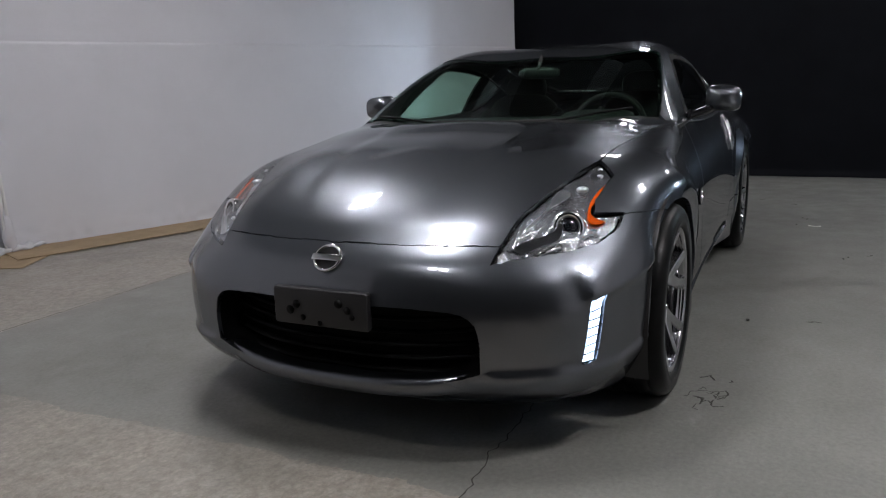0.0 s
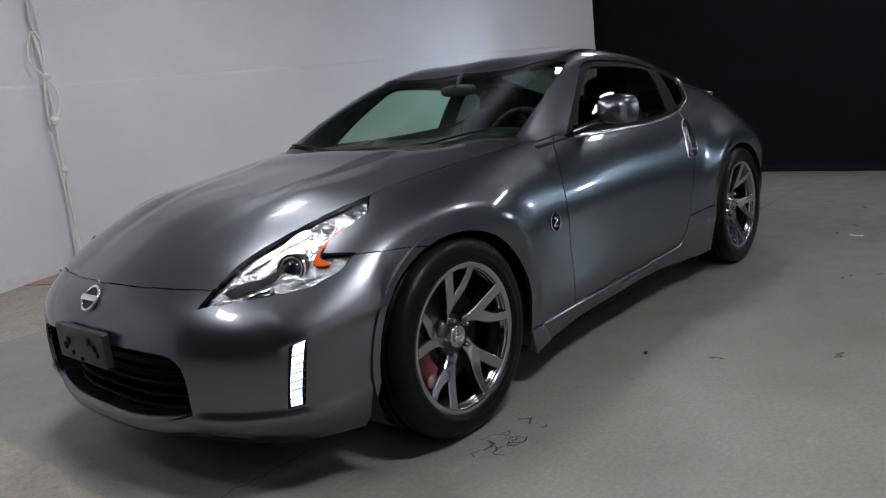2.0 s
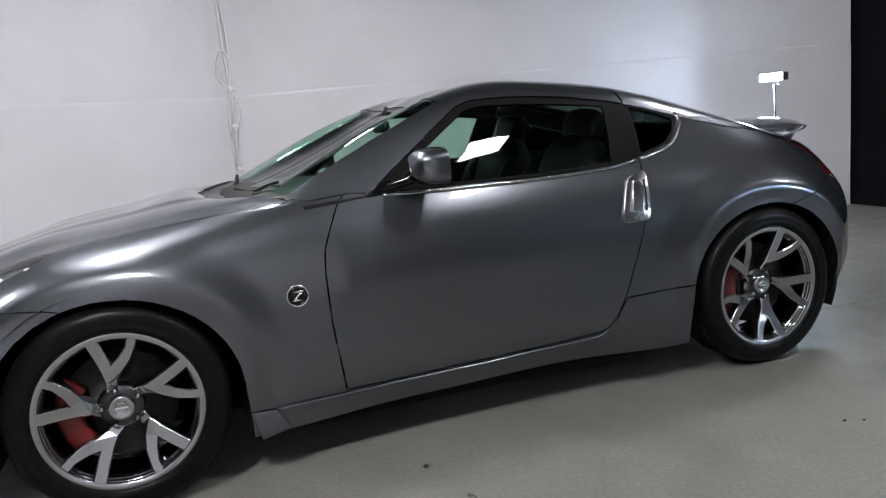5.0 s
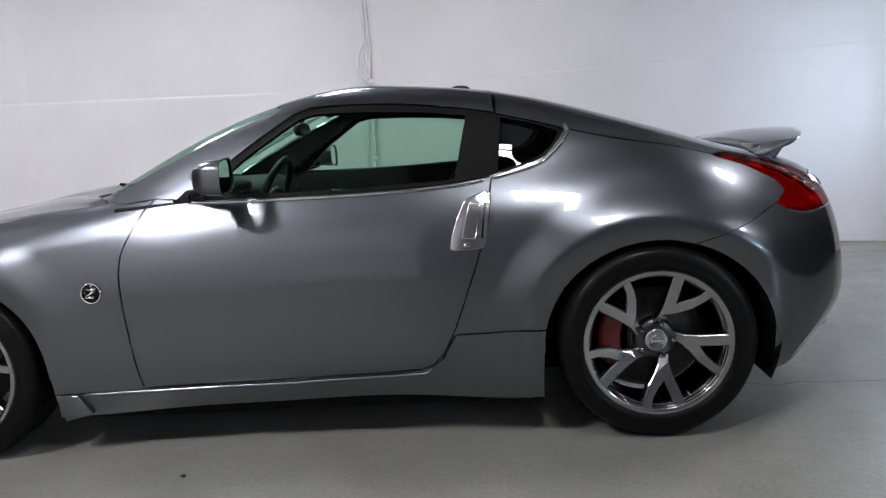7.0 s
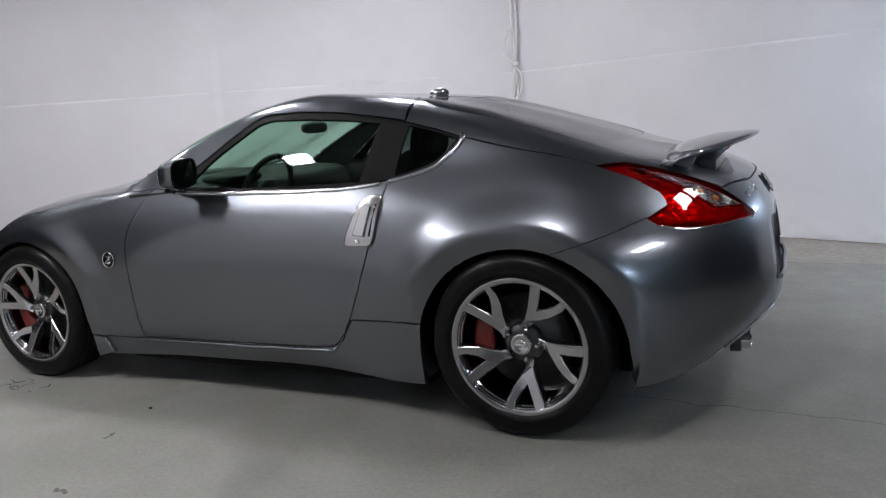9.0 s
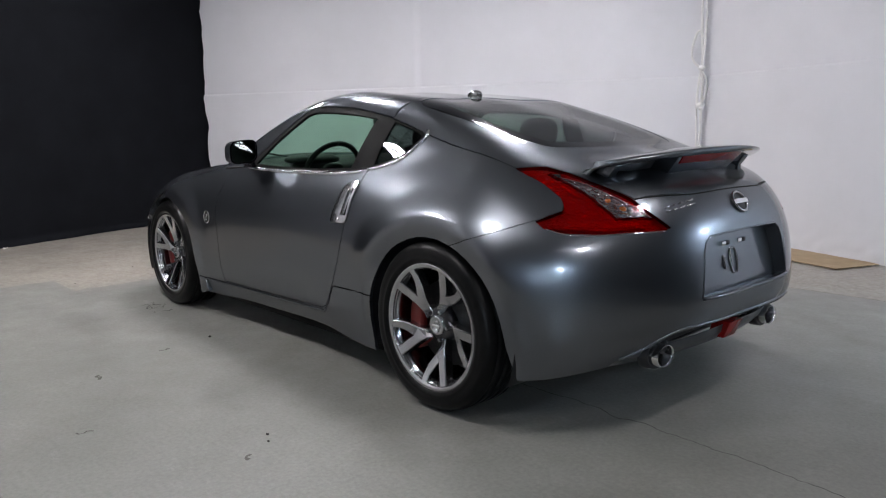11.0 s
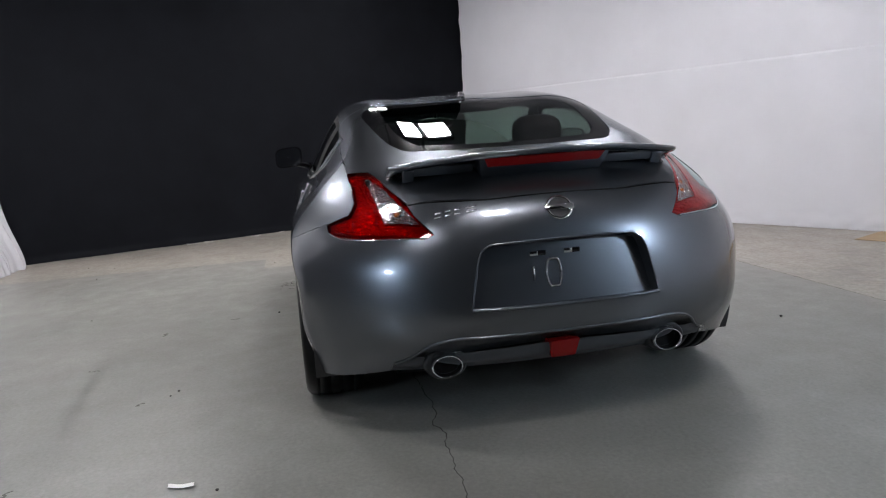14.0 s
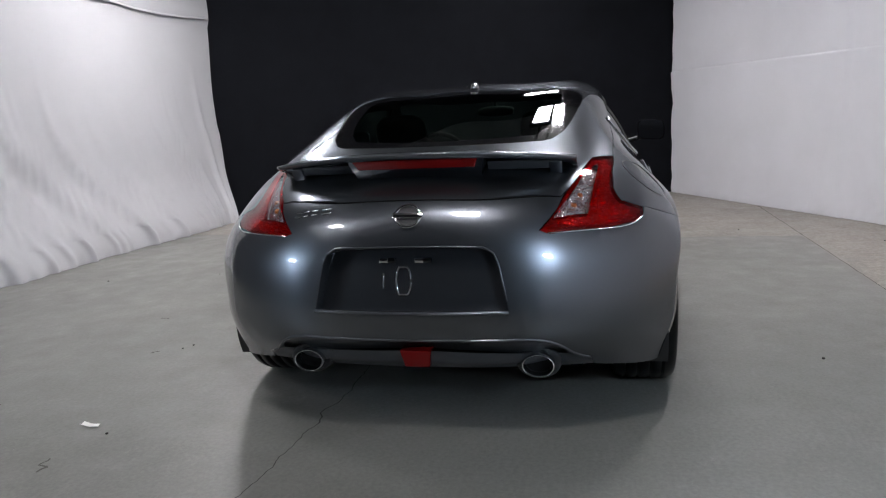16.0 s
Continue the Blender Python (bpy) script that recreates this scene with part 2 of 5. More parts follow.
finish(M_BOARD, ramp(M_BOARD, noise_node(M_BOARD, 5.0, 7.0, 0.7, (1.0, 1.0, 1.0)), ((0.3, (0.24, 0.165, 0.09)), (0.7, (0.36, 0.26, 0.155)))))
finish(M_RUBBER, ramp(M_RUBBER, noise_node(M_RUBBER, 25.0, 5.0), ((0.3, (0.003, 0.003, 0.003)), (0.7, (0.007, 0.007, 0.007)))), ramp(M_RUBBER, noise_node(M_RUBBER, 9.0), ((0.3, 0.30), (0.7, 0.42))))
finish(M_DISC, ramp(M_DISC, noise_node(M_DISC, 40.0, 5.0), ((0.3, (0.025, 0.023, 0.021)), (0.7, (0.055, 0.052, 0.049)))))
for plastic in (M_BLACK, M_TRIM, M_SATIN, M_LEATHER):
    bump(plastic, noise_node(plastic, 350.0, 3.0), 0.15, 0.001)
bump(M_TAILBACK, ramp(M_TAILBACK, noise_node(M_TAILBACK, 38.0, 3.0, 0.6, (1.0, 1.0, 3.0)), ((0.40, 0.0), (0.60, 1.0))), 1.0, 0.02)
bump(M_HOUSING, ramp(M_HOUSING, noise_node(M_HOUSING, 55.0, 2.0), ((0.4, 0.0), (0.6, 1.0))), 0.35, 0.006)
bump(M_CLEARBACK, ramp(M_CLEARBACK, noise_node(M_CLEARBACK, 60.0, 2.0, 0.5, (1.0, 1.0, 2.5)), ((0.4, 0.0), (0.6, 1.0))), 0.8, 0.012)
finish(M_CEILING, ramp(M_CEILING, noise_node(M_CEILING, 2.0, 4.0), ((0.3, 0.17), (0.7, 0.23))))


# ---- builders ----
def part(name, bm, mat, parent=None, label="", smooth=True):
    me = bpy.data.meshes.new(name)
    bm.to_mesh(me)
    bm.free()
    for m in mat if isinstance(mat, (list, tuple)) else [mat]:
        me.materials.append(m)
    if smooth:
        me.polygons.foreach_set("use_smooth", [True] * len(me.polygons))
    ob = new(name, me)
    ob.parent = parent
    if label:
        ob["label"] = label
    return ob


def spline(t, p, q):
    """Natural cubic spline through rows p at knots t, evaluated at q."""
    t, p, q = np.asarray(t, float), np.asarray(p, float), np.asarray(q, float)
    n, h = len(t), np.diff(t)
    a, r = np.eye(n), np.zeros((n, p.shape[1]))
    for i in range(1, n - 1):
        a[i, i - 1], a[i, i], a[i, i + 1] = h[i - 1], 2 * (h[i - 1] + h[i]), h[i]
        r[i] = 6 * ((p[i + 1] - p[i]) / h[i] - (p[i] - p[i - 1]) / h[i - 1])
    m = np.linalg.solve(a, r)
    i = np.clip(np.searchsorted(t, q) - 1, 0, n - 2)
    hi, lo, up = h[i][:, None], (q - t[i])[:, None], (t[i + 1] - q)[:, None]
    return (m[i] * up**3 + m[i + 1] * lo**3) / (6 * hi) + (p[i] / hi - m[i] * hi / 6) * up + (p[i + 1] / hi - m[i + 1] * hi / 6) * lo


def grid_bm(g, flip=False):
    bm = bmesh.new()
    nu, nv = g.shape[:2]
    vs = [[bm.verts.new(g[i, j]) for j in range(nv)] for i in range(nu)]
    for i in range(nu - 1):
        for j in range(nv - 1):
            f = (vs[i][j], vs[i + 1][j], vs[i + 1][j + 1], vs[i][j + 1])
            bm.faces.new(f[::-1] if flip else f)
    return bm


def box_bm(x0, x1, y0, y1, z0, z1, bevel=0.0):
    bm = bmesh.new()
    bmesh.ops.create_cube(bm, size=1, matrix=Matrix.LocRotScale(((x0 + x1) / 2, (y0 + y1) / 2, (z0 + z1) / 2), None, (x1 - x0, y1 - y0, z1 - z0)))
    if bevel:
        bmesh.ops.bevel(bm, geom=bm.edges[:], offset=bevel, segments=2, affect="EDGES", profile=0.5)
    return bm


# ---- the body's form: lines from bumper to bumper, from the bottom edge to the centre line (half, y outward) ----
LINE_BOTTOM = [(-1.99, 0, .155), (-1.97, .33, .155), (-1.88, .6, .16), (-1.75, .735, .165), (-1.6, .81, .17), (-1.275, .87, .17), (-.9, .865, .15), (-.5, .815, .15), (-.27, .80, .152), (-.05, .80, .155), (.4, .81, .16), (.8, .865, .15), (1.275, .88, .18), (1.63, .85, .2), (1.79, .745, .22), (1.95, .5, .27), (2.0, 0, .3)]
LINE_LOW = [(-2.095, 0, .235), (-2.07, .33, .235), (-1.985, .59, .24), (-1.86, .745, .255), (-1.68, .842, .28), (-1.275, .9, .35), (-.9, .88, .29), (-.5, .870, .27), (-.27, .866, .27), (-.05, .865, .27), (.4, .870, .28), (.8, .89, .31), (1.275, .912, .36), (1.66, .89, .36), (1.875, .76, .37), (2.05, .5, .38), (2.105, 0, .39)]
LINE_MID = [(-2.12, 0, .4), (-2.095, .33, .4), (-2.005, .6, .4), (-1.868, .765, .4), (-1.68, .855, .42), (-1.275, .905, .52), (-.9, .892, .5), (-.5, .882, .50), (-.27, .881, .50), (-.05, .880, .50), (.4, .880, .50), (.8, .892, .51), (1.275, .92, .53), (1.66, .895, .52), (1.885, .76, .52), (2.06, .5, .52), (2.115, 0, .52)]
LINE_HIGH = [(-2.1, 0, .53), (-2.075, .33, .53), (-1.985, .6, .53), (-1.835, .77, .53), (-1.66, .84, .56), (-1.275, .895, .68), (-.9, .885, .67), (-.5, .880, .69), (-.27, .879, .695), (-.05, .878, .70), (.4, .876, .70), (.8, .884, .69), (1.275, .908, .69), (1.65, .875, .68), (1.865, .745, .68), (2.035, .495, .68), (2.09, 0, .68)]
LINE_CREST = [(-2.072, 0, .60), (-2.042, .32, .60), (-1.94, .565, .605), (-1.76, .72, .645), (-1.6, .79, .7), (-1.275, .83, .785), (-.9, .842, .80), (-.5, .838, .805), (-.27, .842, .81), (-.05, .845, .815), (.4, .842, .815), (.8, .842, .825), (1.275, .838, .845), (1.6, .805, .82), (1.83, .675, .79), (1.995, .47, .79), (2.06, 0, .8)]
LINE_BELT = [(-2.015, 0, .655), (-1.978, .3, .652), (-1.89, .53, .665), (-1.68, .625, .745), (-1.5, .685, .805), (-1.275, .7, .848), (-.9, .735, .89), (-.58, .775, .905), (-.33, .787, .905), (-.1, .795, .905), (.4, .795, .91), (.8, .765, .945), (1.22, .715, .985), (1.53, .685, .945), (1.76, .585, .905), (1.92, .44, .88), (2, 0, .868)]
LINE_EAVE = [(-1.955, 0, .70), (-1.918, .28, .70), (-1.83, .475, .72), (-1.63, .545, .79), (-1.47, .59, .832), (-1.26, .61, .865), (-.91, .66, .905), (-.61, .735, .936), (-.31, .69, 1.062), (0, .63, 1.19), (.42, .635, 1.2), (.79, .63, 1.165), (1.21, .635, 1.065), (1.54, .642, .965), (1.745, .54, .93), (1.88, .41, .905), (1.955, 0, .893)]
LINE_RAIL = [(-1.85, 0, .75), (-1.81, .24, .755), (-1.72, .4, .785), (-1.56, .47, .835), (-1.42, .5, .86), (-1.22, .52, .885), (-.92, .59, .918), (-.64, .7, .955), (-.345, .648, 1.108), (.02, .585, 1.236), (.42, .585, 1.245), (.78, .58, 1.205), (1.2, .58, 1.095), (1.52, .59, .99), (1.7, .47, .955), (1.83, .35, .93), (1.885, 0, .927)]
LINE_QUARTER = [(-1.64, 0, .823), (-1.6, .15, .83), (-1.53, .22, .845), (-1.43, .26, .868), (-1.32, .28, .884), (-1.17, .29, .905), (-.96, .32, .935), (-.72, .36, .931), (-.345, .34, 1.079), (.02, .33, 1.246), (.38, .33, 1.28), (.76, .32, 1.235), (1.2, .32, 1.12), (1.48, .31, 1.03), (1.62, .27, .985), (1.71, .19, .965), (1.77, 0, .962)]
LINE_SPINE = [(-1.46, 0, .863), (-1.41, 0, .873), (-1.35, 0, .882), (-1.28, 0, .892), (-1.21, 0, .9), (-1.1, 0, .92), (-.98, 0, .942), (-.765, 0, .93), (-.36, 0, 1.08), (.02, 0, 1.25), (.36, 0, 1.29), (.75, 0, 1.243), (1.2, 0, 1.13), (1.45, 0, 1.048), (1.55, 0, 1.015), (1.61, 0, .998), (1.65, 0, .988)]
LINES = np.array([LINE_BOTTOM, LINE_LOW, LINE_MID, LINE_HIGH, LINE_CREST, LINE_BELT, LINE_EAVE, LINE_RAIL, LINE_QUARTER, LINE_SPINE])
ARCHES = ((-1.275, 0.34, 0.383, 0.353), (1.28, 0.34, 0.388, 0.352))
KNOTS = np.array((0, .09, .22, .35, .47, .57, .70, .76, .88, 1.0))


def step(a, b, x):
    """0 at a, 1 at b, eased between."""
    x = np.clip((x - a) / (b - a), 0, 1)
    return x * x * (3 - 2 * x)


def body_grid(nu, nv, rounds):
    along = np.r_[0, np.cumsum(np.linalg.norm(np.diff(LINES, axis=1), axis=2).mean(0))]
    u = np.linspace(0, along[-1], nu)
    rows = np.array([spline(along, line, u) for line in LINES])
    g = np.zeros((nu, nv, 3))
    share = np.linspace(0, 1, nv)
    for i in range(nu):
        line = rows[:, i]
        arc = np.r_[0, np.cumsum(np.maximum(np.linalg.norm(np.diff(line, axis=0), axis=1), 0.004))]
        q = np.interp(share, KNOTS, arc)
        whole = spline(arc, line, q)
        lower, upper = spline(arc[:6], line[:6], np.minimum(q, arc[5])), spline(arc[5:], line[5:], np.maximum(q, arc[5]))
        broken = np.where((q <= arc[5])[:, None], lower, upper)
        x = line[5, 0]
        w = float(step(-0.75, -0.45, x) * (1 - step(0.85, 1.3, x)))
        g[i] = whole * (1 - w) + broken * w
    raw = g.copy()
    for _ in range(rounds):
        s = g.copy()
        s[1:-1, 1:-1] = (g[:-2, 1:-1] + g[2:, 1:-1] + g[1:-1, :-2] + g[1:-1, 2:]) / 4
        s[1:-1, -1] = (g[:-2, -1] + g[2:, -1] + 2 * g[1:-1, -2]) / 4
        s[0, 1:-1] = (g[0, :-2] + g[0, 2:] + 2 * g[1, 1:-1]) / 4
        s[-1, 1:-1] = (g[-1, :-2] + g[-1, 2:] + 2 * g[-2, 1:-1]) / 4
        for end, beside in ((0, 1), (-1, -2)):
            s[end, -1] = (s[end, -2] + s[beside, -1]) / 2
        s[:, -1, 1] = s[0, :, 1] = s[-1, :, 1] = 0
        g = s
    # the shoulder under the windows stays crisp
    keep = step(-.65, -.45, raw[..., 0]) * (1 - step(.70, 1.0, raw[..., 0])) * (step(.36, .44, share) * (1 - step(.59, .65, share)))[None, :]
    g += (raw - g) * keep[..., None]
    # raised middle of the bonnet, with a soft edge on each side
    x, y, z = g[..., 0], g[..., 1], g[..., 2]
    edge = np.interp(x, (-1.9, -1.6, -1.1, -.85), (.22, .28, .335, .40))
    lift = step(.045, -.045, y - edge) * step(-1.97, -1.70, x) * (1 - step(-.98, -.86, x)) * (z > .6)
    g[..., 2] += .008 * lift
    # fold in the front corner, from the lamp strip to the wheel arch
    ridge = z - (.50 + .22 * (x + 1.878))
    fold = np.where(ridge > 0, np.exp(-((ridge / .070) ** 2)), np.exp(-((ridge / .020) ** 2))) * (1 - step(-1.62, -1.54, x)) * step(-1.905, -1.86, x) * (y > .5)
    g[..., 1] += .015 * fold
    g[..., 0] -= .008 * fold * (1 - step(-1.85, -1.70, x))
    # a second fold runs low across the corner, from the mouth to the wheel arch
    ridge = z - .278 - .05 * step(-1.80, -1.62, x)
    fold = np.where(ridge > 0, np.exp(-((ridge / .020) ** 2)), np.exp(-((ridge / .060) ** 2))) * (1 - step(-1.68, -1.60, x)) * step(.44, .54, y)
    g[..., 0] -= .014 * fold
    g[..., 1] += .006 * fold
    # the flanks swell towards a soft crease round each wheel arch; inside it a band stands upright
    for (cx, cz, rx, rz), full in zip(ARCHES, (.62, 1.0)):
        dx, dz = (g[..., 0] - cx) / rx, (g[..., 2] - cz) / rz
        r = np.hypot(dx, dz)
        high = step(.10, .75, dz / np.maximum(r, 1e-6)) * (g[..., 1] > 0.5)
        swell = .030 * (1 - step(1.16, 1.58, r))
        into = np.clip(1.25 - r, 0, .25)
        band = .155 * (into - .035 * (1 - np.exp(-into / .035)))
        low = .010 * (1 - step(1.10, 1.22, r)) * (g[..., 1] > 0.5) * step(.18, .40, g[..., 2])
        g[..., 1] += high * full * (swell - band) + (1 - high) * low
    return g


# ---- cutting the skin into panels ----
def plane_axes(n):
    n = Vector(n).normalized()
    a = Vector((0, 0, 1)) if abs(n.z) < 0.9 else Vector((1, 0, 0))
    e1 = a.cross(n).normalized()
    return n, e1, n.cross(e1)


def flat(points, n):
    n, e1, e2 = plane_axes(n)
    return [(Vector(p).dot(e1), Vector(p).dot(e2)) for p in points]


def inside(p, poly):
    hit = False
    for (x0, y0), (x1, y1) in zip(poly, poly[1:] + poly[:1]):
        if (y0 > p[1]) != (y1 > p[1]) and p[0] < x0 + (p[1] - y0) / (y1 - y0) * (x1 - x0):
            hit = not hit
    return hit


def cut_line(bm, points, n, closed=True, reach=0.03):
    """Cuts the skin along a line of points, seen along n."""
    n, e1, e2 = plane_axes(n)
    pts = [Vector(p) for p in points]
    flat2 = [Vector((p.dot(e1), p.dot(e2))) for p in pts]
    lo = Vector((min(p.x for p in flat2), min(p.y for p in flat2))) - Vector((0.06, 0.06))
    hi = Vector((max(p.x for p in flat2), max(p.y for p in flat2))) + Vector((0.06, 0.06))
    pool = set()
    for f in bm.faces:
        c = f.calc_center_median()
        x, y = c.dot(e1), c.dot(e2)
        if lo.x < x < hi.x and lo.y < y < hi.y and f.normal.dot(n) > 0.02:
            pool.add(f)
    pairs = list(zip(range(len(pts)), list(range(1, len(pts))) + [0]))
    for i, j in pairs if closed else pairs[:-1]:
        if abs(pts[i].y) < 1e-6 and abs(pts[j].y) < 1e-6:
            continue
        a, b = flat2[i], flat2[j]
        d = b - a
        size = d.length
        if size < 1e-6:
            continue
        d /= size
        near = []
        for f in pool:
            c = f.calc_center_median()
            r = Vector((c.dot(e1), c.dot(e2))) - a
            s = r.dot(d)
            if -reach < s < size + reach and abs(r.x * d.y - r.y * d.x) < reach:
                near.append(f)
        geom = list({*near, *(e for f in near for e in f.edges), *(v for f in near for v in f.verts)})
        across = (e1 * d.y - e2 * d.x).normalized()
        r = bmesh.ops.bisect_plane(bm, geom=geom, dist=1e-5, plane_co=pts[i], plane_no=across)
        pool |= {g for g in r["geom"] if isinstance(g, bmesh.types.BMFace)}
        pool = {f for f in pool if f.is_valid}


def mark(bm, layer, points, n, value, test=None, over=True):
    n = Vector(n).normalized()
    poly = flat(points, n)
    _, e1, e2 = plane_axes(n)
    for f in bm.faces:
        if f.normal.dot(n) < 0.02 or (not over and f[layer]):
            continue
        c = f.calc_center_median()
        if (test is None or test(c)) and inside((c.dot(e1), c.dot(e2)), poly):
            f[layer] = value


SIDE, TOP, FRONT, REAR = (0, 1, 0), (0, 0, 1), (-1, 0, 0), (1, 0, 0)
DLO = [(-.385, .78, .917), (-.29, .75, .98), (-.198, .71, 1.043), (-.065, .66, 1.136), (.03, .63, 1.195), (.09, .62, 1.214), (.213, .62, 1.217), (.437, .63, 1.205), (.66, .64, 1.172), (.782, .65, 1.148), (.904, .65, 1.118), (.99, .66, 1.087), (1.005, .67, 1.072), (.98, .70, 1.035), (.927, .73, .985), (.84, .76, .956), (.743, .77, .936), (.579, .79, .917), (.361, .80, .909), (.069, .80, .908), (-.221, .79, .913)]
DOOR_GLASS = [(-.28, .77, .930), (-.15, .70, 1.045), (-.035, .67, 1.122), (.055, .64, 1.178), (.12, .64, 1.191), (.291, .65, 1.186), (.50, .65, 1.171), (.66, .65, 1.15), (.612, .78, .932), (.361, .79, .922), (.069, .79, .921)]
QUARTER_GLASS = [(.787, .66, 1.133), (.901, .66, 1.105), (.978, .67, 1.077), (.985, .68, 1.066), (.955, .70, 1.022), (.905, .73, .986), (.83, .76, .964), (.765, .77, .951)]
DOOR = [(-.47, .79, .925), (-.50, .79, .897), (-.543, .85, .823), (-.576, .88, .752), (-.587, .88, .678), (-.585, .88, .532), (-.573, .88, .392), (-.555, .87, .252), (-.272, .87, .254), (.021, .87, .259), (.316, .87, .265), (.464, .88, .274), (.50, .88, .288), (.545, .88, .335), (.588, .88, .418), (.632, .88, .534), (.677, .88, .648), (.702, .87, .742), (.719, .85, .817), (.743, .78, .936), (.579, .79, .917), (.361, .80, .909), (.069, .80, .908), (-.221, .79, .913), (-.385, .78, .917)]
SKIRT = [(-.95, .88, .241), (-.553, .87, .243), (.02, .87, .248), (.474, .88, .262), (.535, .88, .31), (.587, .88, .398), (.95, .91, .405), (.95, .9, 0), (-.95, .9, 0)]
HOOD = [(-2.027, 0, .661), (-2.008, .21, .657), (-1.977, .37, .651), (-1.937, .494, .644), (-1.93, .503, .646), (-1.82, .522, .708), (-1.72, .553, .748), (-1.60, .598, .79), (-1.473, .635, .824), (-1.413, .655, .836), (-1.20, .665, .863), (-.93, .71, .89), (-.66, .742, .925), (-.72, .672, .942), (-.81, .54, .946), (-.885, .36, .946), (-.935, 0, .95)]
HEADLIGHT = [(-1.984, .492, .600), (-1.93, .503, .646), (-1.82, .522, .708), (-1.72, .553, .748), (-1.60, .598, .79), (-1.473, .635, .824), (-1.413, .655, .836), (-1.49, .718, .797), (-1.548, .711, .776), (-1.636, .695, .74), (-1.683, .706, .706), (-1.62, .781, .696), (-1.676, .776, .66), (-1.76, .738, .63), (-1.85, .66, .617)]
WINDSHIELD = [(-.785, 0, .94), (-.755, .37, .94), (-.715, .545, .94), (-.68, .668, .94), (-.645, .708, .94), (-.44, .682, 1.0), (-.30, .655, 1.08), (-.15, .622, 1.15), (-.025, .588, 1.21), (-.045, .565, 1.22), (-.045, .36, 1.24), (-.04, .16, 1.25), (-.04, 0, 1.25)]
REAR_GLASS = [(.70, 0, 1.25), (.715, .20, 1.24), (.755, .42, 1.23), (.80, .51, 1.22), (.85, .542, 1.21), (.95, .548, 1.18), (1.10, .533, 1.13), (1.26, .512, 1.09), (1.39, .485, 1.06), (1.47, .447, 1.03), (1.497, .415, 1.03), (1.522, .28, 1.02), (1.537, .14, 1.02), (1.545, 0, 1.02)]
REAR_CLEAR = [(.80, 0, 1.22), (.815, .20, 1.22), (.845, .38, 1.21), (.90, .455, 1.19), (1.05, .46, 1.15), (1.22, .445, 1.10), (1.35, .42, 1.07), (1.435, .375, 1.05), (1.468, .22, 1.04), (1.485, .10, 1.03), (1.49, 0, 1.03)]
HATCH = [(.667, 0, 1.25), (.685, .22, 1.24), (.725, .42, 1.23), (.76, .54, 1.21), (.765, .648, 1.148), (1.0, .664, 1.081), (1.267, .68, 1.015), (1.522, .677, .952), (1.612, .602, .955), (1.70, .578, .933), (1.793, .558, .902), (1.86, .535, .877), (1.925, .502, .846), (1.97, .38, .848), (2.004, .252, .851), (2.012, .12, .855), (2.014, 0, .856)]
TAILLIGHT = [(1.522, .677, .952), (1.612, .602, .955), (1.70, .578, .933), (1.793, .558, .902), (1.86, .535, .877), (1.914, .51, .852), (1.966, .49, .81), (2.03, .436, .75), (2.024, .47, .736), (1.917, .645, .735), (1.80, .757, .743), (1.75, .782, .757), (1.712, .783, .78), (1.768, .702, .812), (1.762, .69, .83), (1.742, .676, .851), (1.65, .672, .904), (1.55, .68, .94)]
TAIL_CLEAR = [(1.64, .622, .935), (1.70, .60, .925), (1.77, .574, .907), (1.84, .555, .878), (1.903, .532, .847), (1.955, .502, .815), (1.990, .480, .785), (1.915, .592, .788), (1.878, .603, .824), (1.835, .608, .852), (1.792, .612, .876), (1.72, .622, .909)]
COWL = [(-.66, .742, .925), (-.72, .672, .942), (-.81, .54, .946), (-.885, .36, .946), (-.935, 0, .95), (-.785, 0, .94), (-.755, .37, .94), (-.715, .545, .94), (-.68, .668, .94), (-.645, .708, .94)]
SEAM_FRONT = [(-1.66, .78, .698), (-1.541, .825, .693), (-1.44, .876, .684), (-1.38, .89, .67)]
SEAM_REAR = [(1.40, .925, .672), (1.504, .901, .706), (1.611, .859, .742), (1.70, .79, .778), (1.716, .78, .783), (1.78, .70, .80)]
SEAM_PILLAR = [(-.69, .745, .930), (-.60, .77, .913), (-.47, .79, .922)]
SEAM_ROOF = [(.743, .77, .936), (.755, .70, 1.04), (.765, .648, 1.148), (.76, .54, 1.21)]
GRILLE = [(-2.1, 0, .481), (-2.1, .161, .479), (-2.08, .33, .478), (-2.07, .407, .472), (-2.06, .445, .458), (-2.06, .466, .435), (-2.05, .478, .387), (-2.05, .475, .295), (-2.06, .40, .27), (-2.08, .316, .256), (-2.1, .109, .246), (-2.1, 0, .24)]
PLATE = [(2.1, 0, .487), (2.1, .336, .489), (2.09, .305, .65), (2.09, .29, .685), (2.08, .255, .703), (2.08, 0, .706)]
DRL = [(-1.878, .752, .487), (-1.838, .778, .5), (-1.862, .76, .312), (-1.897, .73, .302)]
DIFFUSER = [(2.1, 0, .39), (2.1, .19, .395), (2.09, .33, .396), (2.08, .40, .393), (2.06, .45, .383), (2.03, .494, .362), (2.0, .53, .325), (1.98, .565, .292), (1.95, .60, .275), (1.95, .62, .1), (2.0, 0, .1)]


def arch_line(cx, cz, rx, rz):
    ring = [(cx + rx * math.cos(a), 0.9, cz + rz * math.sin(a)) for a in (math.pi * k / 40 for k in range(41))]
    return [(cx + rx + 0.012, 0.9, 0.0), *ring, (cx - rx - 0.012, 0.9, 0.0)]


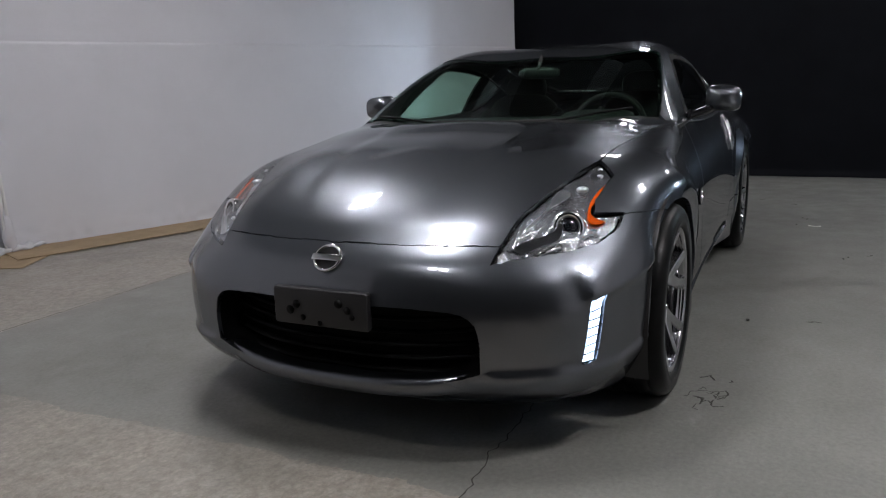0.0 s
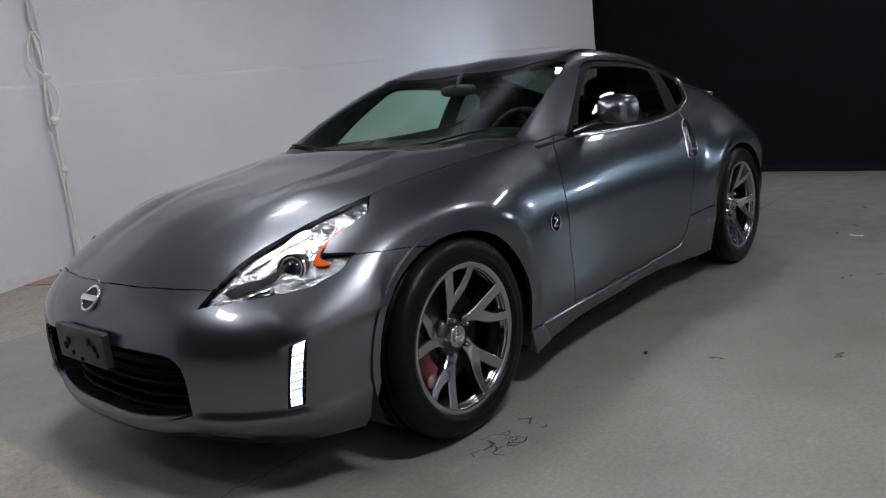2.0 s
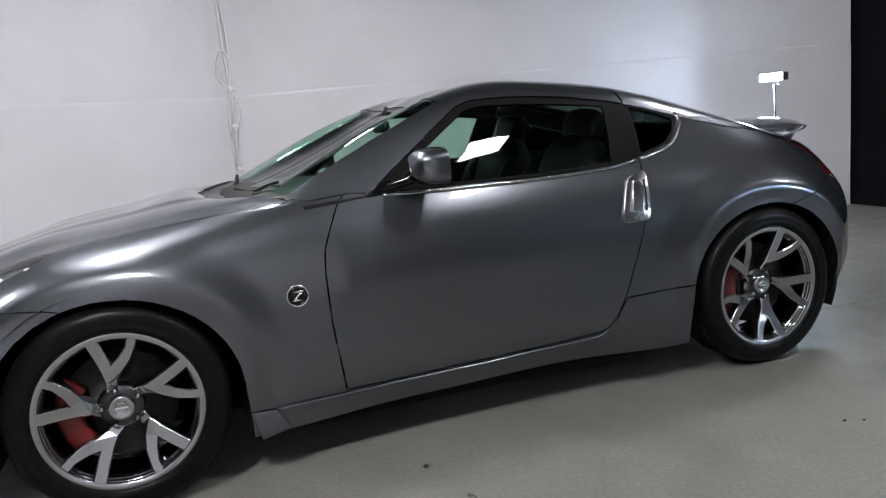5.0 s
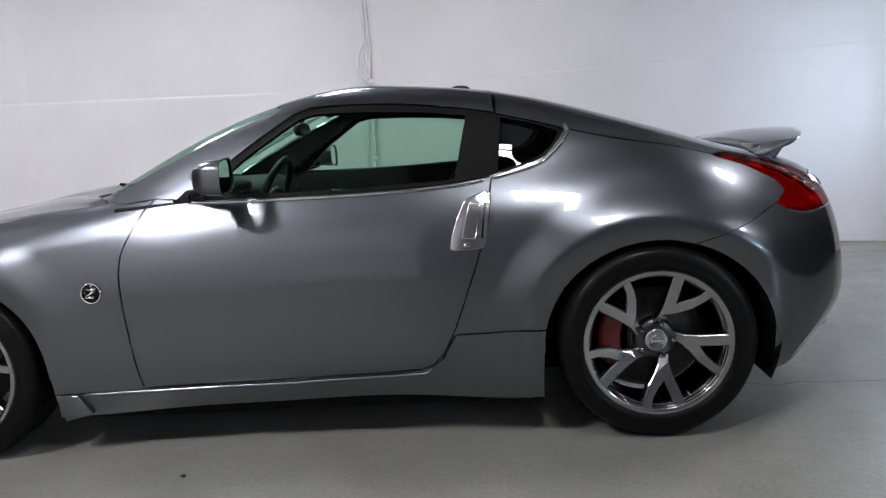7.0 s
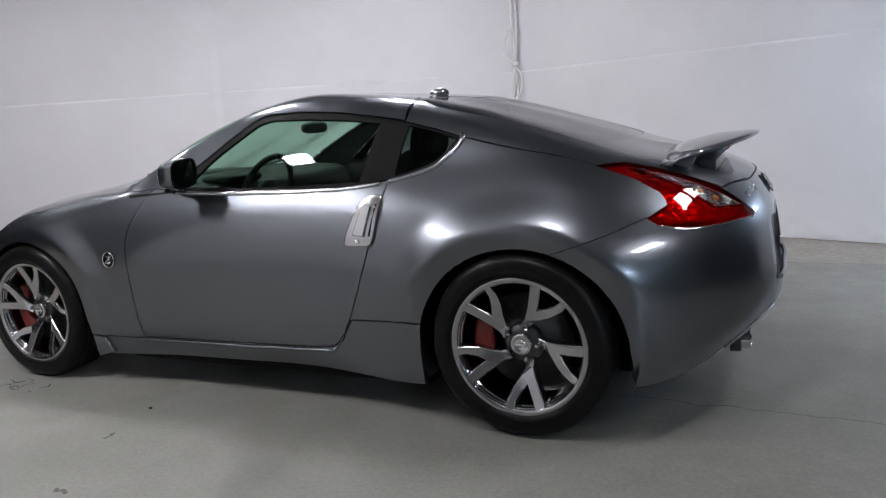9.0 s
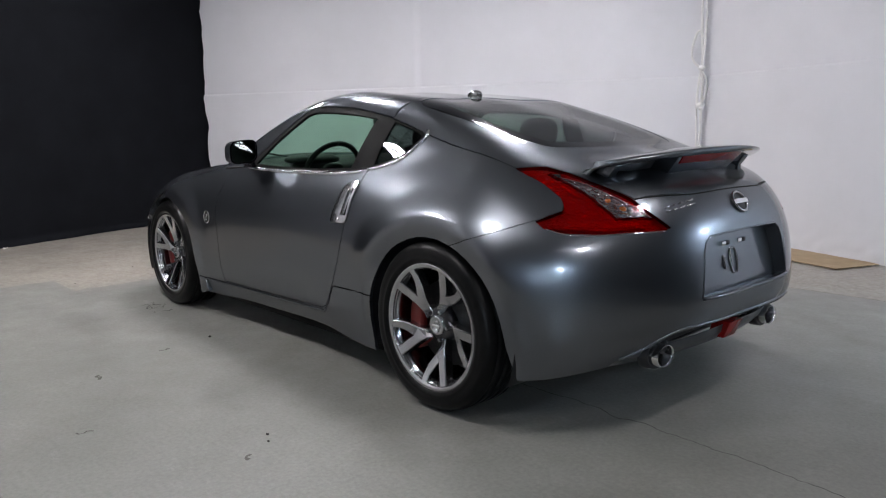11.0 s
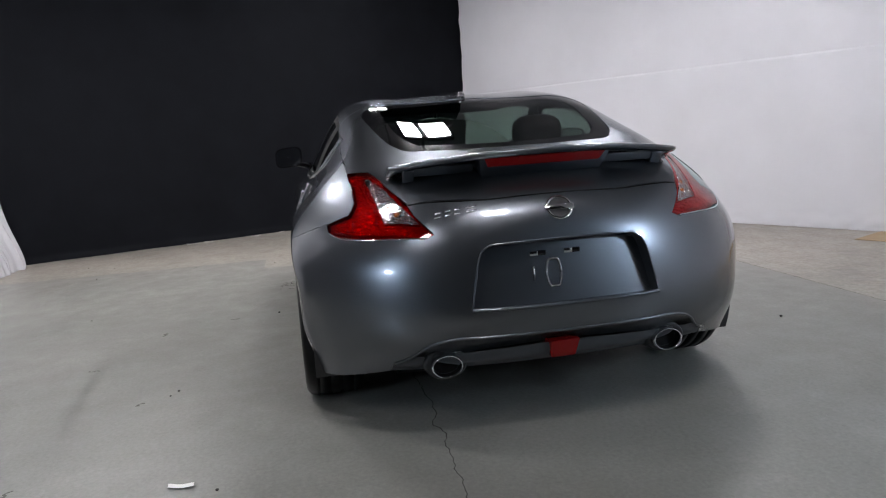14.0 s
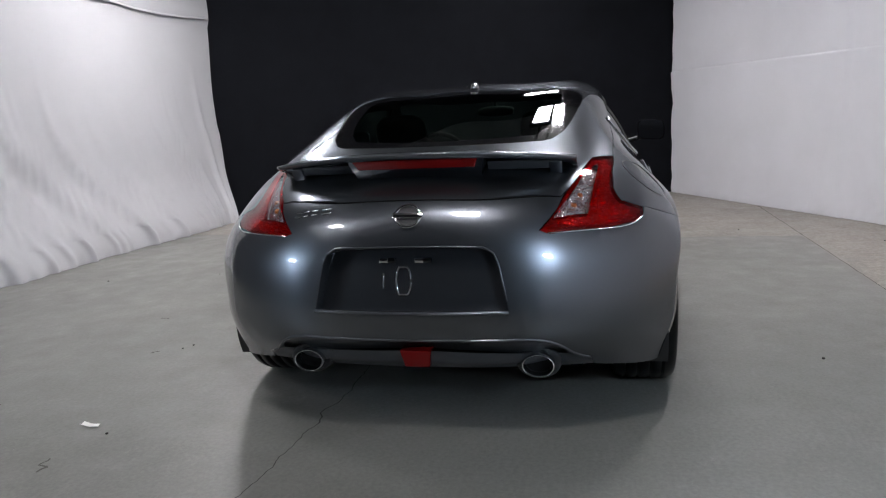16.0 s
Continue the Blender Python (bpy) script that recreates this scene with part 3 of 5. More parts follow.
NAMES = "quarter_panel roof_panel door fender hood front_bumper rear_bumper tailgate side_skirt windscreen door_glass quarter_glass rear_window headlight tail_light window_frame daytime_lamp plate_recess diffuser reversing_lens cowl opening window_border".split()
ID = {name: k + 1 for k, name in enumerate(NAMES)}


def cut_skin():
    g = body_grid(340, 140, 16)
    bm = grid_bm(g, True)
    bmesh.ops.remove_doubles(bm, verts=bm.verts, dist=1e-5)
    bm.normal_update()
    layer = bm.faces.layers.int.new("panel")
    outer = lambda c: c.y > 0.5
    for arch in ARCHES:
        line = arch_line(*arch)
        cut_line(bm, line, SIDE)
        poly = flat(line, SIDE)
        _, e1, e2 = plane_axes(SIDE)
        gone = [f for f in bm.faces if f.calc_center_median().y > 0.5 and inside((f.calc_center_median().dot(e1), f.calc_center_median().dot(e2)), poly)]
        bmesh.ops.delete(bm, geom=gone, context="FACES")
    low = (-.55, .5, .65)
    back = (.55, .6, .58)
    jobs = (("side_skirt", SKIRT, SIDE, outer), ("door", DOOR, SIDE, outer), ("window_frame", DLO, SIDE, outer), ("door_glass", DOOR_GLASS, SIDE, outer),
            ("quarter_glass", QUARTER_GLASS, SIDE, outer), ("hood", HOOD, (-.25, 0, 1), None), ("headlight", HEADLIGHT, low, lambda c: c.x < -1.3), ("cowl", COWL, (-.3, 0, 1), lambda c: c.x < -.5), ("windscreen", WINDSHIELD, (-.35, 0, 1), None),
            ("tailgate", HATCH, (.35, 0, 1), lambda c: c.x > .6), ("window_border", REAR_GLASS, TOP, lambda c: c.x > .6), ("rear_window", REAR_CLEAR, TOP, lambda c: c.x > .6), ("tail_light", TAILLIGHT, back, lambda c: c.x > 1.4),
            ("reversing_lens", TAIL_CLEAR, back, lambda c: c.x > 1.4), ("opening", GRILLE, FRONT, lambda c: c.x < -1.5), ("plate_recess", PLATE, REAR, lambda c: c.x > 1.5),
            ("daytime_lamp", DRL, (-.7, .7, 0), lambda c: c.x < -1.6), ("diffuser", DIFFUSER, REAR, lambda c: c.x > 1.5))
    for seam in (SEAM_FRONT, SEAM_REAR, SEAM_PILLAR, SEAM_ROOF):
        cut_line(bm, seam, SIDE, False)
    for name, line, n, test in jobs:
        cut_line(bm, line, n)
    bm.normal_update()
    height = lambda seam, x: np.interp(x, [p[0] for p in seam], [p[2] for p in seam])
    for f in bm.faces:
        c = f.calc_center_median()
        if c.x < -1.3 and (c.x < -1.69 or c.z < height(SEAM_FRONT, c.x)):
            k = "front_bumper"
        elif c.x > 1.3 and (c.x > 1.78 or c.z < height(SEAM_REAR, c.x)):
            k = "rear_bumper"
        elif c.x < -.46 and (c.x < -.69 or c.z < height(SEAM_PILLAR, c.x)):
            k = "fender"
        elif c.z > .936 and c.x < np.interp(c.z, [p[2] for p in SEAM_ROOF], [p[0] for p in SEAM_ROOF]):
            k = "roof_panel"
        elif c.x < 0:
            k = "roof_panel"
        else:
            k = "quarter_panel"
        f[layer] = ID[k]
    for name, line, n, test in jobs:
        mark(bm, layer, line, n, ID[name], test)
    bm.verts.index_update()
    verts = np.array([v.co for v in bm.verts])
    faces = [[v.index for v in f.verts] for f in bm.faces]
    tags = [f[layer] for f in bm.faces]
    bm.free()
    # the other half
    count = len(verts)
    twin = np.where(np.abs(verts[:, 1]) < 1e-5, np.arange(count), np.arange(count) + count)
    every = np.concatenate([verts * (1, -1, 1), verts])
    faces_all = [f[::-1] for f in faces] + [[int(i) + count if twin[i] != i else int(i) for i in f] for f in faces]
    return every, faces_all, tags + tags


SKIN, SKIN_FACES, SKIN_TAGS = cut_skin()
normals = np.zeros_like(SKIN)
for face in SKIN_FACES:
    p = SKIN[face]
    normals[face] += sum(np.cross(p[k] - p[0], p[k + 1] - p[0]) for k in range(1, len(face) - 1))
normals /= np.maximum(np.linalg.norm(normals, axis=1), 1e-12)[:, None]
if normals[np.argmax(SKIN[:, 2]), 2] < 0:
    normals, SKIN_FACES = -normals, [f[::-1] for f in SKIN_FACES]


def panel(name, tag, side, mat, parent, depth=0.0, gap=0.0032, flange=0.014, thick=0.0, label=""):
    """One piece of the skin, its edge drawn in by the gap and turned inward. side: -1 left, 1 right, 0 both."""
    faces = [f for f, t in zip(SKIN_FACES, SKIN_TAGS) if t == ID[tag] and (side == 0 or np.sign(SKIN[f][:, 1].mean()) == side)]
    used = sorted({i for f in faces for i in f})
    at = {i: k for k, i in enumerate(used)}
    co, nm = SKIN[used].copy(), normals[used].copy()
    edges = {}
    pull = np.zeros_like(co)
    for f in faces:
        mid = SKIN[f].mean(0)
        for a, b in zip(f, f[1:] + f[:1]):
            edges[a, b] = True
        for a in f:
            pull[at[a]] += mid - SKIN[a]
    rim = [(a, b) for a, b in edges if (b, a) not in edges]
    for i in {a for e in rim for a in e}:
        k = at[i]
        d = pull[k] - nm[k] * pull[k].dot(nm[k])
        co[k] += gap * d / max(np.linalg.norm(d), 1e-9)
    co -= nm * depth
    polys = [[at[i] for i in f] for f in faces]
    points, shade = co.tolist(), nm.tolist()
    for a, b in rim:
        i, j = at[a], at[b]
        k = len(points)
        out = np.cross(co[j] - co[i], nm[i])
        out = (out / max(np.linalg.norm(out), 1e-9)).tolist()
        points += [co[i].tolist(), co[j].tolist(), (co[j] - nm[j] * flange).tolist(), (co[i] - nm[i] * flange).tolist()]
        shade += [out] * 4
        polys.append([k + 1, k, k + 3, k + 2])
    me = bpy.data.meshes.new(name)
    me.from_pydata(points, [], polys)
    me.materials.append(mat)
    me.polygons.foreach_set("use_smooth", [True] * len(me.polygons))
    me.normals_split_custom_set_from_vertices(shade)
    ob = new(name, me)
    ob.parent = parent
    if label:
        ob["label"] = label
    return ob


car = tagged(new("car"), "metallic gunmetal grey two-door sports coupe with headlamps lit", "car")
hood = panel("hood", "hood", 0, M_PAINT, car)
panel("front_bumper", "front_bumper", 0, M_PAINT, car)
panel("rear_bumper", "rear_bumper", 0, M_PAINT, car, 0.0, 0.0015, 0.060)
panel("roof_panel", "roof_panel", 0, M_PAINT, car)
tailgate = panel("tailgate", "tailgate", 0, M_PAINT, car)
panel("windscreen", "windscreen", 0, M_GLASS, car, 0.003, 0.001, 0.008, label="lightly tinted curved windscreen glass")
panel("rear_window", "rear_window", 0, M_GLASS_DARK, tailgate, 0.002, 0.0, 0.001, label="dark tinted sloping rear window")
panel("window_border", "window_border", 0, M_GLOSS, tailgate, 0.002, 0.001, 0.008, label="black printed border of the glass")
panel("cowl", "cowl", 0, M_SATIN, car, 0.012, 0.0, 0.02, label="black plastic cowl panel")
# body-coloured insert; the shade under its lip is put into the material
panel("diffuser", "diffuser", 0, M_SHADE_GREY, car, 0.030, -0.004, 0.02, label="body-coloured lower bumper insert, darkened for shade")
for side in (-1, 1):
    panel("fender", "fender", side, M_PAINT, car)
    door = panel("door", "door", side, M_PAINT, car)
    panel("quarter_panel", "quarter_panel", side, M_PAINT, car)
    panel("side_skirt", "side_skirt", side, M_PAINT, car)
    panel("window_frame", "window_frame", side, M_VOID, car, 0.004, 0.0015, 0.012, label="matt black window surround")
    panel("door_glass", "door_glass", side, M_GLASS, door, 0.010, 0.0, 0.006, label="green-tinted door window")
    panel("quarter_glass", "quarter_glass", side, M_GLASS_DEEP, car, 0.006, 0.0, 0.006, label="dark tinted quarter window")
    tail = panel("tail_light", "tail_light", side, M_REDLENS, car, 0.0, 0.002, 0.012, label="red boomerang-shaped tail lamp")
    panel("lamp_housing", "tail_light", side, M_TAILBACK, tail, .014, .004, .004)
    panel("reversing_lens", "reversing_lens", side, M_LENS, tail, 0.001, 0.0, 0.010, label="clear lens section")
    panel("lamp_reflector", "reversing_lens", side, M_CLEARBACK, tail, .013, .0, .004)
    panel("daytime_lamp", "daytime_lamp", side, M_LED, car, 0.004, 0.010, 0.012, label="lit white vertical lamp strip")
    panel("headlight", "headlight", side, M_LENS, car, 0.0, 0.002, 0.01, label="clear angular headlamp with chrome inside")


# ---- shapes used by the details ----
def lathe_bm(profile, segments=64):
    """Turns (radius, outward) pairs round the wheel's axis; outward is -y."""
    g = np.array([[(r * math.sin(a), -w, r * math.cos(a)) for r, w in profile] for a in np.linspace(0, 2 * math.pi, segments + 1)])
    bm = grid_bm(g, True)
    bmesh.ops.remove_doubles(bm, verts=bm.verts, dist=1e-6)
    bmesh.ops.recalc_face_normals(bm, faces=bm.faces)
    return bm


def smooth_path(points, count):
    p = np.array(points, float)
    t = np.r_[0, np.cumsum(np.linalg.norm(np.diff(p, axis=0), axis=1))]
    return spline(t, p, np.linspace(0, t[-1], count))


def tube_bm(points, radius, segments=8, wide=1.0, up=(0, 0, 1), bm=None):
    """A tube along points; wide stretches it across up."""
    bm = bm or bmesh.new()
    pts = [Vector(p) for p in points]
    rings = []
    for i, p in enumerate(pts):
        d = (pts[min(i + 1, len(pts) - 1)] - pts[max(i - 1, 0)]).normalized()
        a = d.cross(Vector(up))
        a = a.normalized() if a.length > 1e-6 else d.orthogonal().normalized()
        b = a.cross(d).normalized()
        r = radius[i] if isinstance(radius, (list, tuple, np.ndarray)) else radius
        rings.append([bm.verts.new(p + (a * math.cos(k) * wide + b * math.sin(k)) * r) for k in (2 * math.pi * j / segments for j in range(segments))])
    for r0, r1 in zip(rings, rings[1:]):
        for j in range(segments):
            bm.faces.new((r0[j], r0[(j + 1) % segments], r1[(j + 1) % segments], r1[j]))
    bm.faces.new(rings[0][::-1])
    bm.faces.new(rings[-1])
    bmesh.ops.recalc_face_normals(bm, faces=bm.faces)
    return bm


def prism_bm(outline, low, high, bevel=0.0, axis="y"):
    """A plate with the given outline, between low and high on the axis."""
    bm = bmesh.new()
    place = {"y": lambda a, b, c: (a, c, b), "x": lambda a, b, c: (c, a, b), "z": lambda a, b, c: (a, b, c)}[axis]
    face = bm.faces.new([bm.verts.new(place(a, b, low)) for a, b in outline])
    r = bmesh.ops.extrude_face_region(bm, geom=[face])
    bmesh.ops.translate(bm, vec=Vector(place(0, 0, high - low)), verts=[v for v in r["geom"] if isinstance(v, bmesh.types.BMVert)])
    bmesh.ops.recalc_face_normals(bm, faces=bm.faces)
    if bevel:
        bmesh.ops.bevel(bm, geom=bm.edges[:], offset=bevel, segments=2, affect="EDGES", profile=0.6)
    return bm


def ball_bm(center, size, power=2.0, seg=28, turn=None):
    """A rounded block: a ball drawn towards a box as power grows."""
    bm = bmesh.new()
    bmesh.ops.create_uvsphere(bm, u_segments=seg, v_segments=seg * 2 // 3, radius=1)
    for v in bm.verts:
        p = v.co.copy()
        k = (abs(p.x) ** power + abs(p.y) ** power + abs(p.z) ** power) ** (-1 / power)
        v.co = Vector((p.x * k * size[0], p.y * k * size[1], p.z * k * size[2]))
    if turn:
        bmesh.ops.transform(bm, matrix=turn, verts=bm.verts)
    bmesh.ops.translate(bm, vec=center, verts=bm.verts)
    return bm


def skin_at(x, z, side, up=None):
    """Place and normal of the body's side at x, z (or of its top at x, y with up set)."""
    if up is None:
        pick = SKIN[:, 1] * side > 0.3
        d = np.hypot(SKIN[:, 0] - x, SKIN[:, 2] - z)
    else:
        pick = normals[:, 2] > 0.2
        d = np.hypot(SKIN[:, 0] - x, SKIN[:, 1] - up)
    d = np.where(pick, d, 9)
    near = np.argsort(d)[:6]
    w = 1 / (d[near] + 1e-3)
    w = (w / w.sum())[:, None]
    p, n = (SKIN[near] * w).sum(0), (normals[near] * w).sum(0)
    return Vector(p), Vector(n).normalized()


def skin_near(p, count=6):
    d = np.linalg.norm(SKIN - np.array(p), axis=1)
    near = np.argsort(d)[:count]
    w = (1 / (d[near] + 1e-3))[:, None]
    n = Vector((normals[near] * w).sum(0)).normalized()
    c = Vector((SKIN[near] * w).sum(0) / w.sum())
    p = Vector(p)
    return p + n * (c - p).dot(n), n


# ---- wheels ----
RIM = 0.2515
SPOKE_LEFT = [(-.01, .26), (.066, .35), (.125, .50), (.17, .663), (.205, .80), (.235, .93)]
SPOKE_FORK = [(.26, .505), (.304, .663), (.335, .79), (.36, .90)]
SPOKE_UPPER = [(.409, .538), (.558, .60), (.68, .715)]
SPOKE_LOWER = [(.125, .25), (.17, .304), (.29, .372), (.469, .435), (.633, .54), (.755, .65)]


def spoke_bm():
    """One forked spoke, upright in the wheel's plane; outward is -y."""
    bm = bmesh.new()
    face = lambda r: 0.066 + 0.0445 * max(0.0, (r - 0.25) / 0.7) ** 1.2

    quads = [[SPOKE_LEFT[0], SPOKE_LEFT[1], SPOKE_LOWER[1], SPOKE_LOWER[0]], [SPOKE_LEFT[1], SPOKE_LEFT[2], SPOKE_FORK[0], SPOKE_LOWER[2]], [SPOKE_LEFT[1], SPOKE_LOWER[2], SPOKE_LOWER[1]]]
    a_side = list(zip(SPOKE_LEFT[2:], SPOKE_FORK))
    quads += [[p, r, s, q] for (p, q), (r, s) in zip(a_side, a_side[1:])]
    b_side = list(zip([SPOKE_FORK[0], *SPOKE_UPPER], SPOKE_LOWER[2:]))
    quads += [[p, r, s, q] for (p, q), (r, s) in zip(b_side, b_side[1:])]
    made = {}

    def vert(p):
        if p not in made:
            r = math.hypot(*p)
            twist = .014 * max(0.0, .55 - r) / .3 if p in SPOKE_LOWER else 0.0
            made[p] = bm.verts.new((p[0] * RIM, -face(r) + twist, p[1] * RIM))
        return made[p]

    faces = [bm.faces.new([vert(p) for p in q]) for q in quads]
    bmesh.ops.recalc_face_normals(bm, faces=bm.faces)
    if faces[0].normal.y > 0:
        bmesh.ops.reverse_faces(bm, faces=bm.faces)
    bmesh.ops.subdivide_edges(bm, edges=bm.edges[:], cuts=2, use_grid_fill=True, smooth=0.0)
    # a bright chamfer round the face, then a deep flank drawn inward
    rim = [e for e in bm.edges if e.is_boundary]
    away = {}
    for e in rim:
        d = e.verts[1].co - e.verts[0].co
        n = Vector((d.z, 0, -d.x)).normalized()
        if n.dot(e.link_faces[0].calc_center_median() - e.verts[0].co) > 0:
            n = -n
        for v in e.verts:
            away[v] = away.get(v, Vector()) + n
    spots = [(v.co.copy(), n.normalized()) for v, n in away.items()]
    near = lambda p: min(spots, key=lambda s: (s[0] - p).length_squared)[1]
    for out, back in ((.0035, .0035), (.003, .034)):
        r = bmesh.ops.extrude_edge_only(bm, edges=rim)
        for v in [v for v in r["geom"] if isinstance(v, bmesh.types.BMVert)]:
            v.co += near(v.co) * out + Vector((0, back, 0))
        rim = [e for e in r["geom"] if isinstance(e, bmesh.types.BMEdge) and e.is_boundary]
    bmesh.ops.recalc_face_normals(bm, faces=bm.faces)
    return bm


def build_wheel(parent, turn):
    wheel = part("wheel", lathe_bm([(r * 1.037, w) for r, w in [(.2462, .100), (.2225, .100), (.2212, .094), (.2195, .088), (.2165, .086), (.2150, .082), (.2142, .06), (.213, .02), (.210, -.02), (.210, -.09), (.222, -.105), (.235, -.108)]], 96), M_RIM, parent, "dark chrome multi-spoke alloy wheel")
    part("rim_flange", lathe_bm([(r * 1.037, w) for r, w in [(.2460, .098), (.2470, .108), (.2458, .1130), (.2425, .1145), (.2285, .1110), (.2258, .1085), (.2245, .104), (.2235, .090)]], 96), M_SPOKE, wheel)
    groove = [(.338, .030), (.331, .028), (.331, .020), (.338, .018)]
    tread = [(.338, .078), *((r, w + .045) for r, w in groove), *((r, w) for r, w in groove), (.338, 0)]
    half = [(.2475, .100), (.2455, .112), (.2485, .1185), (.262, .1225), (.268, .1235), (.2695, .1228), (.285, .1245), (.304, .1225), (.318, .116), (.328, .105), (.3345, .092)]
    half = [(.338 - (.338 - r) * .905, w) for r, w in half]
    profile = half + tread + [(r, -w) for r, w in reversed(half + tread[:-1])]
    part("tyre", lathe_bm(profile, 96), M_RUBBER, wheel, "black low-profile road tyre")
    part("hub", lathe_bm([(0, .058), (.045, .058), (.060, .055), (.069, .046), (.074, .03), (.07, .0)], 40), M_HUB, wheel)
    cap = part("hub_cap", lathe_bm([(0, .0745), (.026, .0745), (.0285, .0765), (.0365, .0755), (.0400, .072), (.0415, .055)], 36), M_SPOKE, wheel, "round grey centre cap")
    part("cap_emblem", tube_bm([(.017 * math.cos(a), -.0755, .017 * math.sin(a)) for a in np.linspace(0, 2 * math.pi, 25)], .0022, 6, up=(0, 1, 0)), M_CHROME, cap)
    part("cap_bar", box_bm(-.021, .021, -.0780, -.0740, -.0045, .0045, .001), M_CHROME, cap)
    me = None
    for k in range(5):
        if me is None:
            first = part("spoke", spoke_bm(), M_SPOKE, wheel, smooth=False)
            me, ob = first.data, first
        else:
            ob = new("spoke", me)
            ob.parent = wheel
        ob.matrix_basis = pose(0, 0, 0, 0, turn + 72 * k, 0)
    nut = None
    for k in range(5):
        a = math.radians(20 + turn + 72 * k)
        if nut is None:
            ob = part("lug_nut", lathe_bm([(0, .026), (.006, .0255), (.0085, .022), (.0095, .0), (.013, -.004), (.0135, -.012)], 12), M_RIM, wheel)
            nut = ob.data
        else:
            ob = new("lug_nut", nut)
            ob.parent = wheel
        ob.location = (.0590 * math.sin(a), -.053, .0590 * math.cos(a))
    part("valve", tube_bm([(.10, -.075, -.185), (.103, -.095, -.19)], .004), M_CHROME, wheel)
    part("brake_disc", lathe_bm([(.06, .02), (.085, .02), (.088, .012), (.172, .012), (.174, .0), (.172, -.012), (.088, -.012)], 64), M_DISC, wheel, "grey steel brake disc")
    g = np.array([[(r * math.sin(a), -w, r * math.cos(a)) for r, w in ((.118, .02), (.118, .046), (.128, .054), (.175, .054), (.19, .046), (.195, .02), (.195, -.03), (.118, -.03), (.118, .02))] for a in np.linspace(math.radians(-132), math.radians(-52), 18)])
    bm = grid_bm(g)
    bmesh.ops.holes_fill(bm, edges=[e for e in bm.edges if e.is_boundary])
    bmesh.ops.recalc_face_normals(bm, faces=bm.faces)
    part("brake_caliper", bm, M_CALIPER, wheel, "red painted brake caliper")
    return wheel


front = build_wheel(car, -31)
rear = build_wheel(car, 0)
HUB = 0.338
front.matrix_basis, rear.matrix_basis = pose(-1.275, -.776, HUB), pose(1.275, -.792, HUB)
for ob, x, y in ((front, -1.275, .776), (rear, 1.275, .792)):
    copy_thing(ob, pose(x, y, HUB, 0, 0, 180))

# wheel housings, floor pan and the dark space behind the grille
for cx in (-1.275, 1.28):
    for side in (-1, 1):
        ring = [(cx + .415 * math.cos(a), .34 + .385 * math.sin(a)) for a in np.linspace(-.42, math.pi + .42, 36)]
        g = np.array([[(x, side * y, z) for y in (.44, .872)] for x, z in ring])
        bm = grid_bm(g)
        bm.faces.new([v for v in bm.verts if abs(abs(v.co.y) - .44) < 1e-6])
        part("wheel_arch_liner", bm, M_BLACK, car, "black wheel arch lining")
part("floor_pan", box_bm(-1.80, 1.66, -.56, .56, .155, .20, .01), M_VOID, car)
part("floor_pan", box_bm(-.86, .86, -.79, .79, .118, .205, .01), M_VOID, car)
part("bulkhead", box_bm(-1.85, -1.80, -.60, .60, .2, .62, .01), M_BLACK, car)
part("rear_panel", box_bm(1.88, 1.91, -.46, .46, .26, .72, .01), M_BLACK, car)
part("firewall", box_bm(-.86, -.82, -.68, .68, .2, .88, .01), M_BLACK, car)
part("inner_shell", box_bm(-.82, 1.75, -.58, .58, .28, .30, .005), M_BLACK, car)

# ---- front end ----
for k in range(5):
    z = .268 + .040 * k
    pts = smooth_path([(-1.955, -.44, z + .01), (-2.005, -.30, z), (-2.03, 0, z - .004), (-2.005, .30, z), (-1.955, .44, z + .01)], 25)
    part("grille_slat", tube_bm(pts, .0065, 6, 2.4), M_VOID, car, "black grille slat" if k == 0 else "")
g = np.array([[(-1.91 - .05 * math.cos(y * 2.6), y, z) for z in (.18, .52)] for y in np.linspace(-.53, .53, 15)])
part("grille_backing", grid_bm(g), M_VOID, car)
# black duct behind the edge of the opening
mouth = [(x, y, z) for x, y, z in GRILLE] + [(x, -y, z) for x, y, z in reversed(GRILLE)][1:-1]
mouth = [skin_near(p)[0] for p in mouth + mouth[:1]]
g = np.array([[(p.x + .006 + .13 * k, p.y * (1 - .05 * k), p.z + (.012 * k if p.z > .36 else .02 * k)) for k in (0, .3, 1)] for p in mouth])
part("grille_duct", grid_bm(g), M_VOID, car, "black duct behind the grille opening")
lip = []
for y in np.linspace(-.475, .475, 41):
    a = abs(y) / .475
    x, z = -2.102 + .080 * a**3.2, .247 + .036 * a**2.4
    lip.append([(x + .085, y * .96, z + .004), (x + .014, y, z + .010), (x, y, z + .004), (x - .006, y, z - .010), (x + .004, y, z - .045), (x + .035, y * .99, z - .062), (x + .10, y * .97, z - .064)])
part("lower_lip", grid_bm(np.array(lip)), M_PAINT, car, "grey lip under the grille")
holder = part("plate_holder", prism_bm([(-.163, .41), (.163, .41), (.166, .418), (.166, .518), (.16, .524), (-.16, .524), (-.166, .518), (-.166, .418)], -2.132, -2.108, .003, "x"), M_HOLDER, car, "empty black number plate holder")
